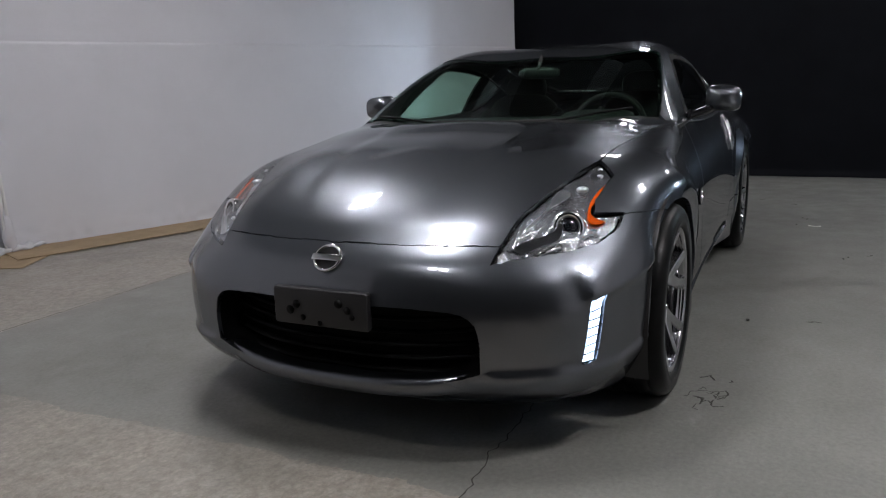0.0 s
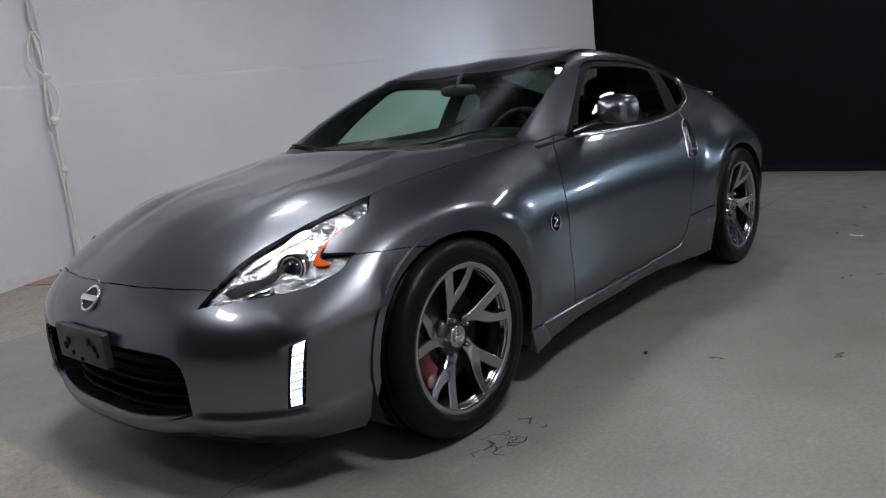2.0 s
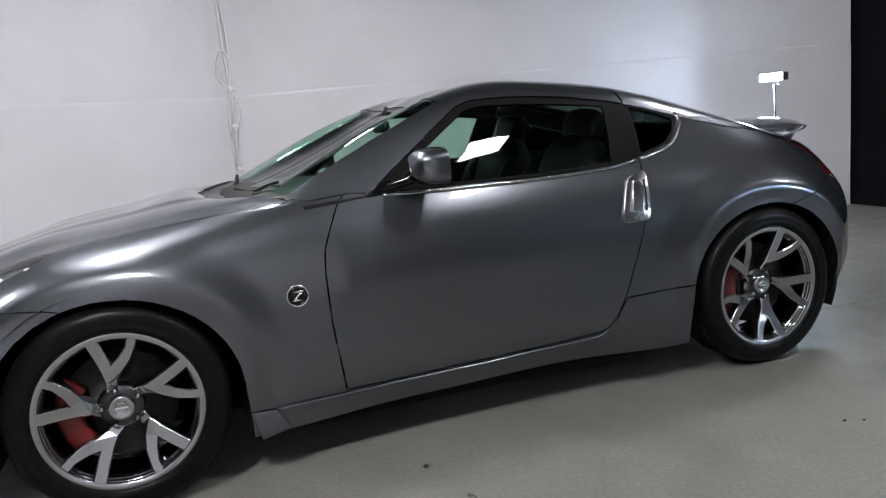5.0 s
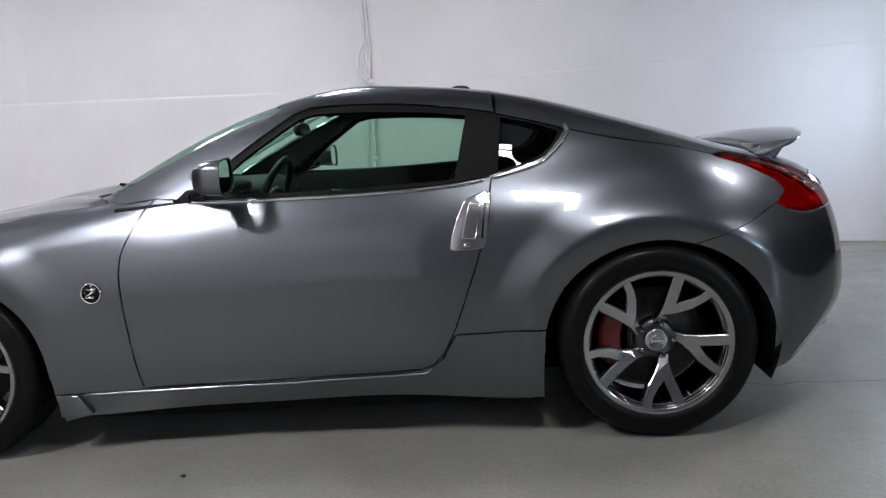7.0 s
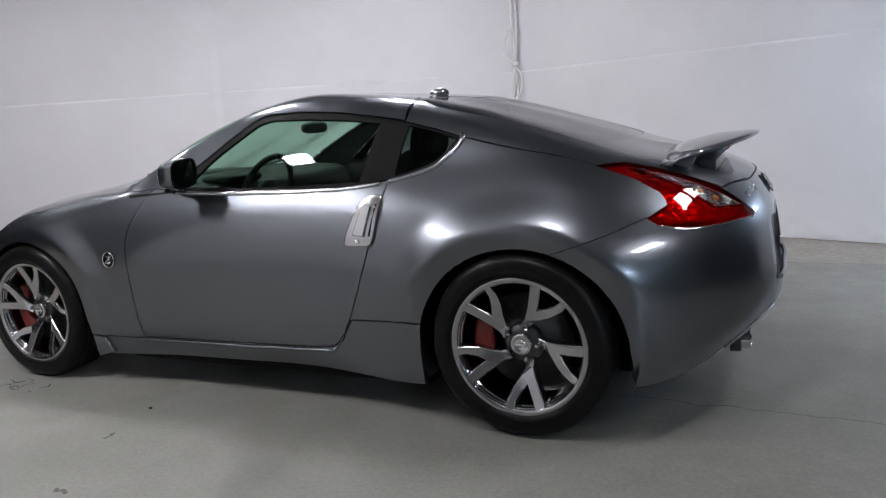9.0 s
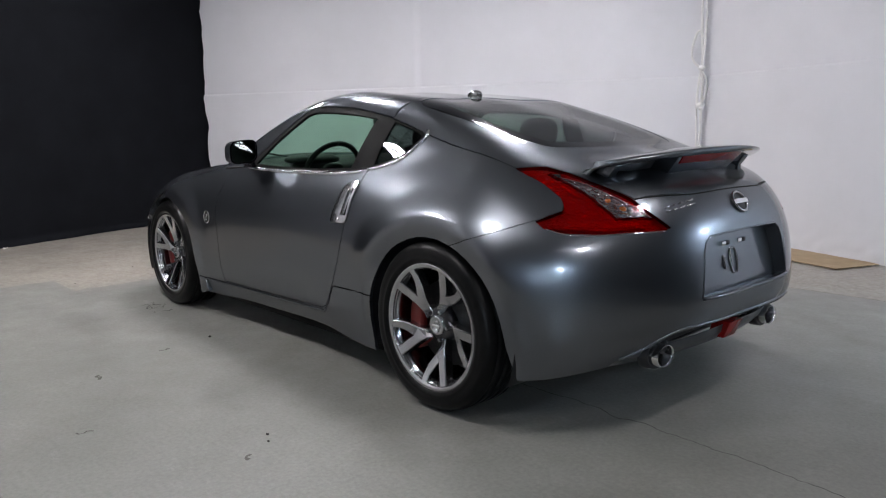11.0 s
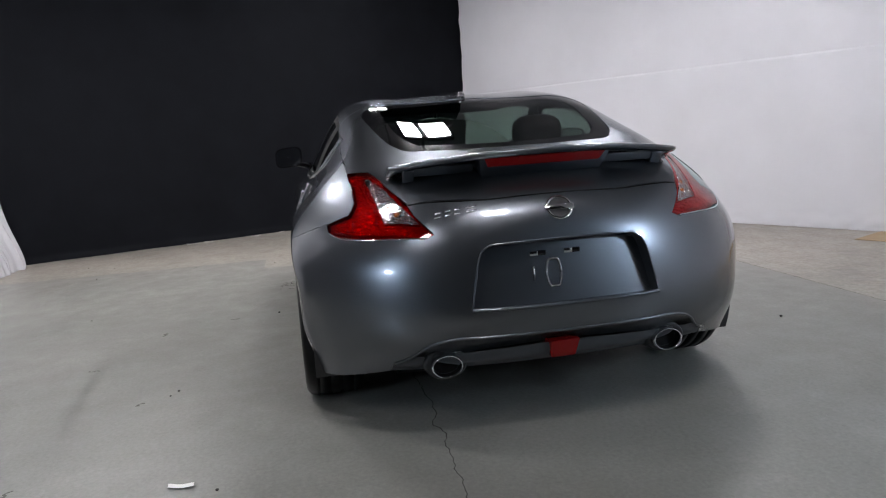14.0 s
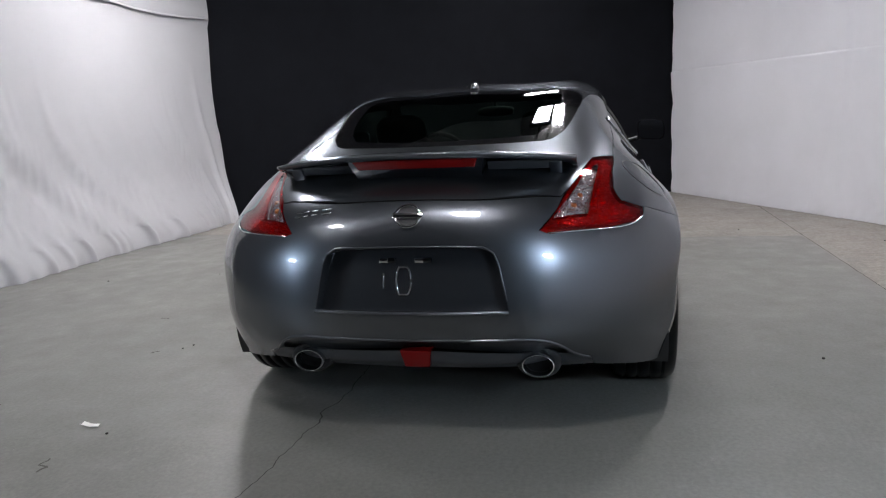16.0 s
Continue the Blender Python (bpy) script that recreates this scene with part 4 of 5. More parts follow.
# raised matt black discs stand in for the dark of the holder's holes
for y, z, r in ((-.10, .47, .012), (-.07, .488, .014), (.08, .475, .013), (.105, .455, .014), (-.115, .45, .009), (.06, .435, .009), (0, .422, .008)):
    bm = bmesh.new()
    bmesh.ops.create_cone(bm, cap_ends=True, segments=14, radius1=r, radius2=r * .8, depth=.004, matrix=pose(-2.1335, y, z, 0, 90, 0))
    part("hole_disc", bm, M_VOID, holder)


def emblem(parent, guess, r):
    """A chrome ring with a bar across it, lying on the skin."""
    q, n = skin_near(guess)
    m = Matrix.Translation(q + n * .005) @ n.to_track_quat("X", "Z").to_matrix().to_4x4()
    bm = tube_bm([(0, r * 1.08 * math.cos(a), r * math.sin(a)) for a in np.linspace(0, 2 * math.pi, 41)], r * .13, 8, up=(1, 0, 0))
    bmesh.ops.transform(bm, matrix=m, verts=bm.verts)
    ring = part("emblem", bm, M_CHROME, parent, "round chrome badge with a bar across")
    bm = prism_bm([(-r * 1.3, -r * .24), (r * 1.3, -r * .24), (r * 1.3, r * .24), (-r * 1.3, r * .24)], -.002, .007, .0015, "x")
    bmesh.ops.transform(bm, matrix=m, verts=bm.verts)
    part("emblem_bar", bm, M_CHROME, ring)
    bm = bmesh.new()
    bmesh.ops.create_circle(bm, cap_ends=True, segments=32, radius=r, matrix=m @ Matrix.Translation((-.002, 0, 0)) @ pose(0, 0, 0, 0, 90, 0))
    part("emblem_ground", bm, M_HOLDER, ring)


emblem(car, (-2.07, 0, .607), .041)
emblem(car, (2.06, 0, .809), .040)

# headlamps
for side in (-1, 1):
    lamp = [o for o in car.children if o.name.startswith("headlight") and np.sign(sum(v.co.y for v in o.data.vertices)) == side][0]
    panel("lamp_rim", "headlight", side, M_GLOSS, lamp, .022, .0, .004)
    panel("lamp_housing", "headlight", side, M_HOUSING, lamp, .016, .009, .004, label="chrome and dark lamp interior")

    def at_lamp(x, y, deep):
        p, n = skin_at(x, 0, side, up=side * y)
        p, n = skin_near(p)
        return p - n * deep

    def under_lens(p, deep):
        q, n = skin_near((p[0], side * p[1], p[2]))
        return q - n * deep

    def lamp_plate(name, outline, deep, thick, mat, label=""):
        """A shaped plate lying under the lens."""
        outline = [p if len(p) == 3 else (p[0], p[1], at_lamp(*p, 0).z) for p in outline]
        outline = smooth_path([*outline, outline[0]], 5 * len(outline))[:-1] if len(outline) > 4 else outline
        bm = bmesh.new()
        top = [bm.verts.new(under_lens(p, deep)) for p in outline]
        low = [bm.verts.new(under_lens(p, deep + thick)) for p in outline]
        for k in range(len(top)):
            bm.faces.new((top[k - 1], top[k], low[k], low[k - 1]))
        bmesh.ops.triangulate(bm, faces=[bm.faces.new(top)])
        bmesh.ops.recalc_face_normals(bm, faces=bm.faces)
        part(name, bm, mat, lamp, label, smooth=False)

    c = at_lamp(-1.762, .655, .013)
    way = Vector((-.80, side * .42, .30)).normalized()
    turn = way.to_track_quat("Y", "Z").to_matrix().to_4x4() @ pose(0, 0, 0, 0, 0, 180)
    for name, prof, mat in (("projector_ring", [(.031, .002), (.034, .006), (.040, .008), (.046, .006), (.050, -.003), (.052, -.03)], M_CHROME), ("projector_bezel", [(.028, .002), (.031, .005), (.034, .002), (.035, -.03)], M_SATIN)):
        bm = lathe_bm(prof, 40)
        bmesh.ops.transform(bm, matrix=Matrix.Translation(c) @ turn, verts=bm.verts)
        part(name, bm, mat, lamp)
    bm = lathe_bm([(0, .010), (.014, .008), (.023, .004), (.030, -.004)], 32)
    bmesh.ops.transform(bm, matrix=Matrix.Translation(c) @ turn, verts=bm.verts)
    part("projector_lens", bm, M_DARKLENS, lamp, "dark round projector lens")
    lamp_plate("light_guide", [(-1.920, .532, .640), (-1.875, .566, .656), (-1.806, .621, .673), (-1.765, .622, .699), (-1.715, .618, .728), (-1.708, .632, .722), (-1.765, .640, .690), (-1.814, .642, .655), (-1.875, .596, .635), (-1.921, .545, .628)], .008, .007, M_CHROME, "curved chrome light guide")
    lamp_plate("amber_reflector", [(-1.545, .708, .775), (-1.590, .703, .757), (-1.634, .700, .737), (-1.676, .694, .715), (-1.692, .713, .693), (-1.684, .742, .682), (-1.707, .724, .678), (-1.717, .705, .685), (-1.695, .691, .706), (-1.646, .688, .7395), (-1.590, .696, .762)], .006, .006, M_AMBER, "amber side reflector strip")
    lamp_plate("chrome_strip", [(-1.85, .550, .690), (-1.804, .562, .705), (-1.733, .580, .735), (-1.64, .606, .772), (-1.64, .613, .770), (-1.733, .588, .732), (-1.804, .571, .702)], .008, .006, M_REFLECT)
    lamp_plate("dark_inset", [(-1.900, .575, .631), (-1.865, .610, .636), (-1.836, .660, .629), (-1.895, .608, .615)], .0125, .002, M_CHROME_DARK)
    lamp_plate("dark_inset", [(-1.70, .603), (-1.665, .613), (-1.65, .632), (-1.69, .626)], .012, .003, M_CHROME_DARK)
    lamp_plate("dark_inset", [(-1.52, .652), (-1.46, .668), (-1.475, .69), (-1.53, .68)], .012, .003, M_CHROME_DARK)
    lamp_plate("dark_inset", [(-1.80, .69), (-1.75, .715), (-1.72, .742), (-1.77, .708)], .012, .003, M_CHROME_DARK)
    tube = [under_lens((-1.893, .602, .621), .010), under_lens((-1.834, .654, .635), .010)]
    part("side_reflector", tube_bm([tube[0].lerp(tube[1], k) for k in (0, .1, .9, 1)], [.006, .0095, .0095, .006], 14), M_CHROME, lamp)
    for x, y, r in ((-1.60, .650, .022), (-1.50, .680, .012), (-1.455, .668, .009), (-1.84, .575, .009)):
        part("reflector_facet", ball_bm(at_lamp(x, y, .016), (r, r * .8, r * .5), 2.6, 12), M_REFLECT, lamp)
    # trim round the daytime lamp
    pts = [skin_at(x, z, side) for x, z in ((-1.862, .515), (-1.882, .49), (-1.902, .30), (-1.862, .296))]
    led = [o for o in car.children if o.name.startswith("daytime_lamp") and np.sign(sum(v.co.y for v in o.data.vertices)) == side][0]
    for k in range(6):
        z = .335 + .025 * k
        lean_x = .020 * (z - .302) / .19
        ends = [skin_at(x + lean_x, z + dz, side) for x, dz in ((-1.898, -.004), (-1.879, 0), (-1.860, .004))]
        part("led_divider", tube_bm([p - n * .003 for p, n in ends], .0019, 6), M_HOLDER, led)

# ---- tail ----
def on_recess(y, z, lift):
    return Vector((2.074 - .012 * (y / .33) ** 2 - .19 * (z - .49) + lift, y, z))


wide = lambda z: float(np.interp(z, (.475, .65, .685, .715), (.346, .314, .302, .270)))
g = np.array([[on_recess(wide(z) * u, z, 0) for u in np.linspace(-1, 1, 25)] for z in np.linspace(.475, .715, 13)])
recess = part("plate_recess", grid_bm(g), M_PAINT, car, "empty recessed number plate panel")
outline = [(x, y, z) for x, y, z in PLATE[1:-1]]
outline = [(2.08, 0, .706)] + outline[::-1]
outline = [(x, -y, z) for x, y, z in reversed(outline[1:])] + outline
outline = [skin_near(p)[0] for p in outline]
outline = [a.lerp(b, k) for a, b in zip(outline, outline[1:]) for k in (0, .25, .5, .75)]
part("recess_edge", tube_bm([skin_near(p)[0] for p in outline], .0040, 8), M_PAINT, recess)
for y in (-.07, .055):
    for name, a, b, mat in (("plate_bracket", -.042, -.012, M_CHROME), ("plate_bracket", -.012, .016, M_GLOSS)):
        q = on_recess(y, .655, .004)
        part(name, box_bm(q.x - .006, q.x + .008, y + a, y + b, .647, .663, .001), mat, recess)
ring = [on_recess(-.028 + .026 * math.cos(a), .585 + .046 * max(-1, min(1, 1.25 * math.sin(a))), .003) for a in np.linspace(0, 2 * math.pi, 41)]
part("embossed_ring", tube_bm(ring, .0045, 6, up=(1, 0, 0)), M_CHROME_DARK, recess)
part("embossed_bar", tube_bm([on_recess(-.10, z, .003) for z in (.56, .61)], .0045, 6), M_CHROME_DARK, recess)
ledge = [skin_near((2.10, y, .485 + .006 * (y / .345) ** 2))[0] + Vector((.004, 0, 0)) for y in np.linspace(-.335, .335, 25)]
part("plate_ledge", tube_bm(ledge, .0075, 8, 1.3), M_PAINT, car)
# plain bars in place of the model name
for y0, w in ((.432, .030), (.394, .026), (.360, .028), (.320, .046)):
    for z in (.806, .826):
        pts = [skin_near((2.01, -y0 + w * k, z + .002 * k))[0] for k in (0.05, .5, .85)]
        part("model_bar", tube_bm([p + Vector((.003, 0, 0)) for p in pts], .0032, 6), M_LEDGE, car)

for side in (-1, 1):
    lamp = [o for o in car.children if o.name.startswith("tail_light") and np.sign(sum(v.co.y for v in o.data.vertices)) == side][0]

    def at_tail(p, deep):
        q, n = skin_near((p[0], side * p[1], p[2]))
        return q - n * deep

    for p, r, mat, name in (((1.865, .572, .855), .011, M_AMBER2, "amber_bulb"), ((1.915, .55, .825), .012, M_AMBER2, "amber_bulb"), ((1.955, .505, .805), .008, M_CHROME, "reflector_facet")):
        part(name, ball_bm(at_tail(p, .017), (r, r, r * .8), 2.3, 14), mat, lamp)
    for line in (((1.66, .642, .914), (1.72, .638, .895), (1.80, .63, .86), (1.86, .62, .82), (1.885, .62, .785)), ((1.76, .765, .765), (1.84, .70, .757), (1.93, .61, .755), (1.985, .52, .757))):
        pts = smooth_path([at_tail(p, .008) for p in line], 21)
        part("light_guide", tube_bm(pts, .006, 8, 1.4), M_TAILBACK, lamp)
    rim = smooth_path([at_tail(p, -.001) for p in ((2.024, .462, .738), (1.97, .56, .735), (1.917, .645, .735), (1.80, .757, .743), (1.755, .778, .755))], 30)
    part("lens_edge", tube_bm(rim, .0026, 6), M_CHROME, lamp)
    bm = lathe_bm([(.041, -.12), (.042, .0), (.0435, .008), (.046, .010), (.0475, .007), (.048, -.02), (.046, -.10)], 40)
    bmesh.ops.transform(bm, matrix=Matrix.Translation((2.008, side * .418, .277)) @ pose(0, 0, 0, 0, 0, 90) @ Matrix.Diagonal((1.17, 1, .86, 1)), verts=bm.verts)
    pipe = part("exhaust_tip", bm, M_CHROME, car, "chrome oval exhaust tip")
    bm = lathe_bm([(0, -.035), (.0415, -.035)], 24)
    bmesh.ops.transform(bm, matrix=Matrix.Translation((2.008, side * .418, .277)) @ pose(0, 0, 0, 0, 0, 90) @ Matrix.Diagonal((1.17, 1, .86, 1)), verts=bm.verts)
    part("pipe_bore", bm, M_VOID, pipe)
    # black ring as a dark halo, in place of the shaded recess over the pipe
    bm = lathe_bm([(.046, -.03), (.060, -.022), (.066, -.026), (.068, -.06)], 32)
    bmesh.ops.transform(bm, matrix=Matrix.Translation((2.008, side * .418, .280)) @ pose(0, 0, 0, 0, 0, 90) @ Matrix.Diagonal((1.17, 1, .86, 1)), verts=bm.verts)
    part("pipe_shade_ring", bm, M_BLACK, car, "black ring for the shaded recess round the exhaust tip")
# shut line under the tailgate
shut = HATCH[12:]
shut = [(x, -y, z) for x, y, z in shut] + [(x, y, z) for x, y, z in reversed(shut[:-1])]
part("shut_line", tube_bm(smooth_path([skin_near(p)[0] for p in shut], 50), .0030, 6), M_VOID, car)
# rolled lip over the lower insert, and the valance under it, its shade put into the colour
seam = [(x, y, z) for x, y, z in DIFFUSER[:9]]
seam = [(x, -y, z) for x, y, z in reversed(seam[1:])] + seam
part("bumper_lip", tube_bm(smooth_path([skin_near(p)[0] for p in seam], 70), .0055, 8, 1.2), M_PAINT, car, "rolled edge over the lower insert")
g = []
for y in np.linspace(-.60, .60, 31):
    a = abs(y) / .6
    x = 2.045 - .11 * a**2
    g.append([(x - .002, y, .335 - .03 * a), (x - .012, y, .300 - .02 * a), (x - .04, y, .262 - .01 * a), (x - .12, y, .248)])
part("valance", grid_bm(np.array(g)), M_SHADE_GREY, car, "valance under the rear bumper, darkened for shade")
fog = prism_bm([(-.044, .272), (.044, .272), (.054, .340), (-.054, .340)], 2.00, 2.070, .003, "x")
for v in fog.verts:
    v.co.x -= (.34 - v.co.z) * .42
part("rear_fog_lamp", fog, M_FOG, car, "dark red centre fog lamp")


def spoiler_section(t):
    """Blade from its root on the deck to the trailing edge; t runs 0 at the middle to 1 at the end."""
    tip_x, tip_z = 2.028 - .176 * t**2.2, 1.018 - .040 * t**2
    root_x, root_z = 1.70 + .02 * t, .985 - .036 * t**2
    th = .024 - .004 * t
    return [(root_x, root_z - .012), (root_x + .06, root_z + .006), (root_x * .5 + tip_x * .5, .5 * root_z + .5 * tip_z + .012), (tip_x - .03, tip_z + .001), (tip_x, tip_z - .003), (tip_x, tip_z - .010), (tip_x - .02, tip_z - th), (root_x * .5 + tip_x * .5, .5 * root_z + .5 * tip_z - th * .7), (root_x + .04, root_z - .022)]


ys = np.linspace(-1, 1, 49)
g = np.array([[(x, .552 * t, z) for x, z in spoiler_section(abs(t)) + spoiler_section(abs(t))[:1]] for t in ys])
bm = grid_bm(g)
bmesh.ops.remove_doubles(bm, verts=bm.verts, dist=1e-6)
bmesh.ops.holes_fill(bm, edges=[e for e in bm.edges if e.is_boundary])
bmesh.ops.recalc_face_normals(bm, faces=bm.faces)
wing = part("spoiler", bm, M_PAINT, tailgate, "grey rear wing on the tailgate")
def lean(bm, top, slope):
    """Leans the rear faces of a block so that they overhang."""
    for v in bm.verts:
        v.co.x -= (top - v.co.z) * slope
    return bm


for side in (-1, 1):
    foot = prism_bm([(1.76, .915), (1.852, .915), (1.852, .962), (1.76, .966)], side * .480 - .022, side * .480 + .022, .006)
    part("spoiler_foot", lean(foot, .97, .75), M_PAINT, tailgate)
    # dark block in the open gap, standing in for the shade under the blade
    gap = box_bm(1.74, 1.842, min(side * .24, side * .462), max(side * .24, side * .462), .936, .970, .004)
    part("gap_shade_block", lean(gap, .97, .75), M_SHADE_GREY, tailgate)
lamp_block = prism_bm([(-.226, .990), (-.208, .956), (.208, .956), (.226, .990)], 1.90, 1.952, .003, "x")
part("brake_lamp", lean(lamp_block, .99, .9), M_FOG, tailgate, "dark red high-level brake lamp")
core = prism_bm([(-.245, .990), (-.225, .92), (.225, .92), (.245, .990)], 1.80, 1.946, .003, "x")
part("spoiler_core", lean(core, .99, .9), M_PAINT, tailgate)

# fuel flap seam on the car's right haunch
p, n = skin_at(1.50, .865, 1)
ring = []
for a in np.linspace(0, 2 * math.pi, 33):
    q, m = skin_at(1.50 + .085 * math.cos(a), .862 + .068 * math.sin(a), 1)
    ring.append(q + m * .0005)
part("fuel_flap_seam", tube_bm(ring, .002, 5), M_BLACK, car)

# ---- sides ----
for side in (-1, 1):
    door = [o for o in car.children if o.name.startswith("door") and np.sign(sum(v.co.y for v in o.data.vertices)) == side][0]
    # chrome handle
    shell = [(.585, .698), (.592, .735), (.612, .79), (.634, .838), (.65, .858), (.705, .878), (.733, .876), (.736, .855), (.727, .80), (.716, .73), (.707, .70), (.69, .692), (.60, .689)]
    bm = prism_bm(shell, 0, .012, .004)
    for v in bm.verts:
        q, m = skin_at(v.co.x, v.co.z, side)
        v.co = Vector((v.co.x, q.y, v.co.z)) + m * (v.co.y + .001)
    bmesh.ops.recalc_face_normals(bm, faces=bm.faces)
    handle = part("door_handle", bm, M_SATIN_CHROME, door, "upright satin chrome door handle")
    # the raised black plate paints the shading between grip and shell
    for name, outline, h, mat in (("grip_shade", [(.693, .728), (.701, .728), (.720, .845), (.711, .845)], .0145, M_GLOSS), ("handle_grip", [(.628, .73), (.676, .726), (.697, .835), (.660, .842)], .022, M_SATIN_CHROME), ("key_lock", [(.636, .702), (.656, .702), (.656, .714), (.636, .714)], .0145, M_CHROME)):
        bm = prism_bm(outline, 0, h, .003)
        for v in bm.verts:
            q, m = skin_at(v.co.x, v.co.z, side)
            v.co = Vector((v.co.x, q.y, v.co.z)) + m * (v.co.y + .001)
        bmesh.ops.recalc_face_normals(bm, faces=bm.faces)
        part(name, bm, mat, handle)
    # round fender badge
    q, m = skin_at(-.692, .616, side)
    tilt = m.to_track_quat("X", "Z").to_matrix().to_4x4()
    at = Matrix.Translation(q) @ tilt
    bm = bmesh.new()
    bmesh.ops.create_cone(bm, cap_ends=True, segments=40, radius1=.036, radius2=.034, depth=.006, matrix=at @ pose(.003, 0, 0, 0, 90, 0))
    badge = part("fender_badge", bm, M_GLOSS, car, "round black badge with chrome rim")
    bm = tube_bm([(.006, .035 * math.cos(a), .035 * math.sin(a)) for a in np.linspace(0, 2 * math.pi, 33)], .003, 6, up=(1, 0, 0))
    bmesh.ops.transform(bm, matrix=at, verts=bm.verts)
    part("badge_rim", bm, M_CHROME, badge)
    for a, b in (((-.012, .014), (.020, .014)), ((-.020, -.014), (.012, -.014)), ((-.014, -.009), (.014, .009))):
        s = -side
        bm = tube_bm([(.008, s * a[0], a[1]), (.008, s * b[0], b[1])], .0042, 6)
        bmesh.ops.transform(bm, matrix=at, verts=bm.verts)
        part("badge_stroke", bm, M_CHROME, badge)
    # black belt moulding; the ledge's lamp highlight is put into a brighter metal
    pts = []
    for x in np.linspace(-.40, .735, 40):
        z = float(np.interp(x, (-.40, -.221, .069, .361, .579, .743), (.914, .908, .903, .904, .912, .931)))
        q, m = skin_at(x, z, side)
        pts.append(Vector((x, q.y, z)) + m * .002)
    part("belt_moulding", tube_bm(pts, .0045, 6, 1.0), M_GLOSS, door)
    line = [(x, z - .012) for x, z in ((-.34, .917), (-.221, .913), (.069, .908), (.361, .909), (.579, .917), (.743, .936), (.84, .956), (.927, .985))] + [(.992, 1.028), (1.018, 1.068), (1.012, 1.092)]
    edge = []
    for x, _, z in smooth_path([(x, 0, z) for x, z in line], 80):
        q, m = skin_at(x, z, side)
        edge.append(Vector((x, q.y, z)) + m * .001)
    split = max(k for k, p in enumerate(edge) if p.x < .735)
    part("window_ledge", tube_bm(edge[:split], .0080, 10, 1.0), M_LEDGE, door, "body ledge under the window, its highlight put into bright metal")
    part("window_ledge", tube_bm(edge[split + 1:], .0080, 10, 1.0), M_LEDGE, car, "body ledge under the window, its highlight put into bright metal")
    # rolled edge along the sill, under the door
    edge = []
    for x in np.linspace(-.80, .50, 50):
        z = float(np.interp(x, (-.95, -.553, .02, .474, .535), (.241, .243, .248, .262, .31))) - .005
        q, m = skin_at(x, z, side)
        edge.append(Vector((x, q.y, z)) + m * .002)
    part("sill_edge", tube_bm(edge, .0065, 10, 1.0), M_PAINT, car)
    # mirror
    arm = part("mirror", tube_bm(smooth_path([(-.345, side * .755, .915), (-.30, side * .80, .932), (-.235, side * .86, .955)], 9), .017, 12, 1.3), M_GLOSS, door, "grey door mirror on a black foot")
    bm = bmesh.new()
    rows = []
    for k, u in enumerate(np.linspace(0, 1, 14)):
        # from the rounded nose to the flat glass side
        x = -.266 + .116 * u
        s = max(0.0, 1 - (1 - min(1, u * 1.05)) ** 3.0) ** .42
        rows.append([(x + .003 * (yy := math.copysign(abs(math.cos(a)) ** .55, math.cos(a))) * .9, side * (.910 + .079 * s * yy), .997 + .060 * s * math.copysign(abs(math.sin(a)) ** .55, math.sin(a)) - .006 * yy) for a in np.linspace(0, 2 * math.pi, 33)])
    bm = grid_bm(np.array(rows))
    bmesh.ops.remove_doubles(bm, verts=bm.verts, dist=1e-5)
    bmesh.ops.recalc_face_normals(bm, faces=bm.faces)
    part("mirror_shell", bm, M_PAINT, arm)
    last = np.array(rows[-1])
    mid = last.mean(0)
    bm = grid_bm(np.array([mid + (last - mid) * k + np.array((-.006 * (1 - k), 0, 0)) for k in (1.0, .93, .9)]))
    part("mirror_rim", bm, M_GLOSS, arm)
    bm = grid_bm(np.array([mid + (last - mid) * k + np.array((-.006, 0, 0)) for k in (.91, .5, .02)]))
    part("mirror_glass", bm, M_MIRROR, arm, "mirror glass")
    part("mirror_sail", prism_bm([(-.40, .905), (-.27, .905), (-.30, .955), (-.345, .95)], side * .782 - .008, side * .782 + .004, .003), M_GLOSS, door)
    # small flap at the skirt's front end
    part("skirt_end", prism_bm([(-.885, .242), (-.80, .236), (-.755, .165), (-.86, .14)], side * .868 - .01, side * .868 + .018, .004), M_PAINT, car)

# ---- roof and glass fittings ----
fin = ball_bm((.625, 0, 1.266), (.050, .022, .024), 2.1, 20)
part("antenna", fin, M_CHROME_DARK, car, "small grey aerial fin on the roof")
for y0, y1, x0, x1 in ((-.60, .02, -.70, -.80), (.02, .60, -.80, -.735)):
    pts = []
    for k in np.linspace(0, 1, 5):
        y = y0 + (y1 - y0) * k
        p, n = skin_at(x0 + (x1 - x0) * k + .03, 0, 1, up=y)
        pts.append(p + n * .007)
    wiper = part("wiper", tube_bm(smooth_path(pts, 20), .0055, 6, 1.4), M_VOID, car, "black wiper blade at rest")

# ---- cabin ----
def seat_bm(kind):
    if kind == "seat_cushion":
        return ball_bm((.23, 0, .45), (.27, .25, .10), 3.5, 24)
    if kind == "backrest":
        return ball_bm((.50, 0, .74), (.085, .25, .30), 3.2, 24, pose(0, 0, 0, 0, 16, 0))
    return ball_bm((.605, 0, 1.06), (.055, .13, .085), 3, 20, pose(0, 0, 0, 0, 10, 0))


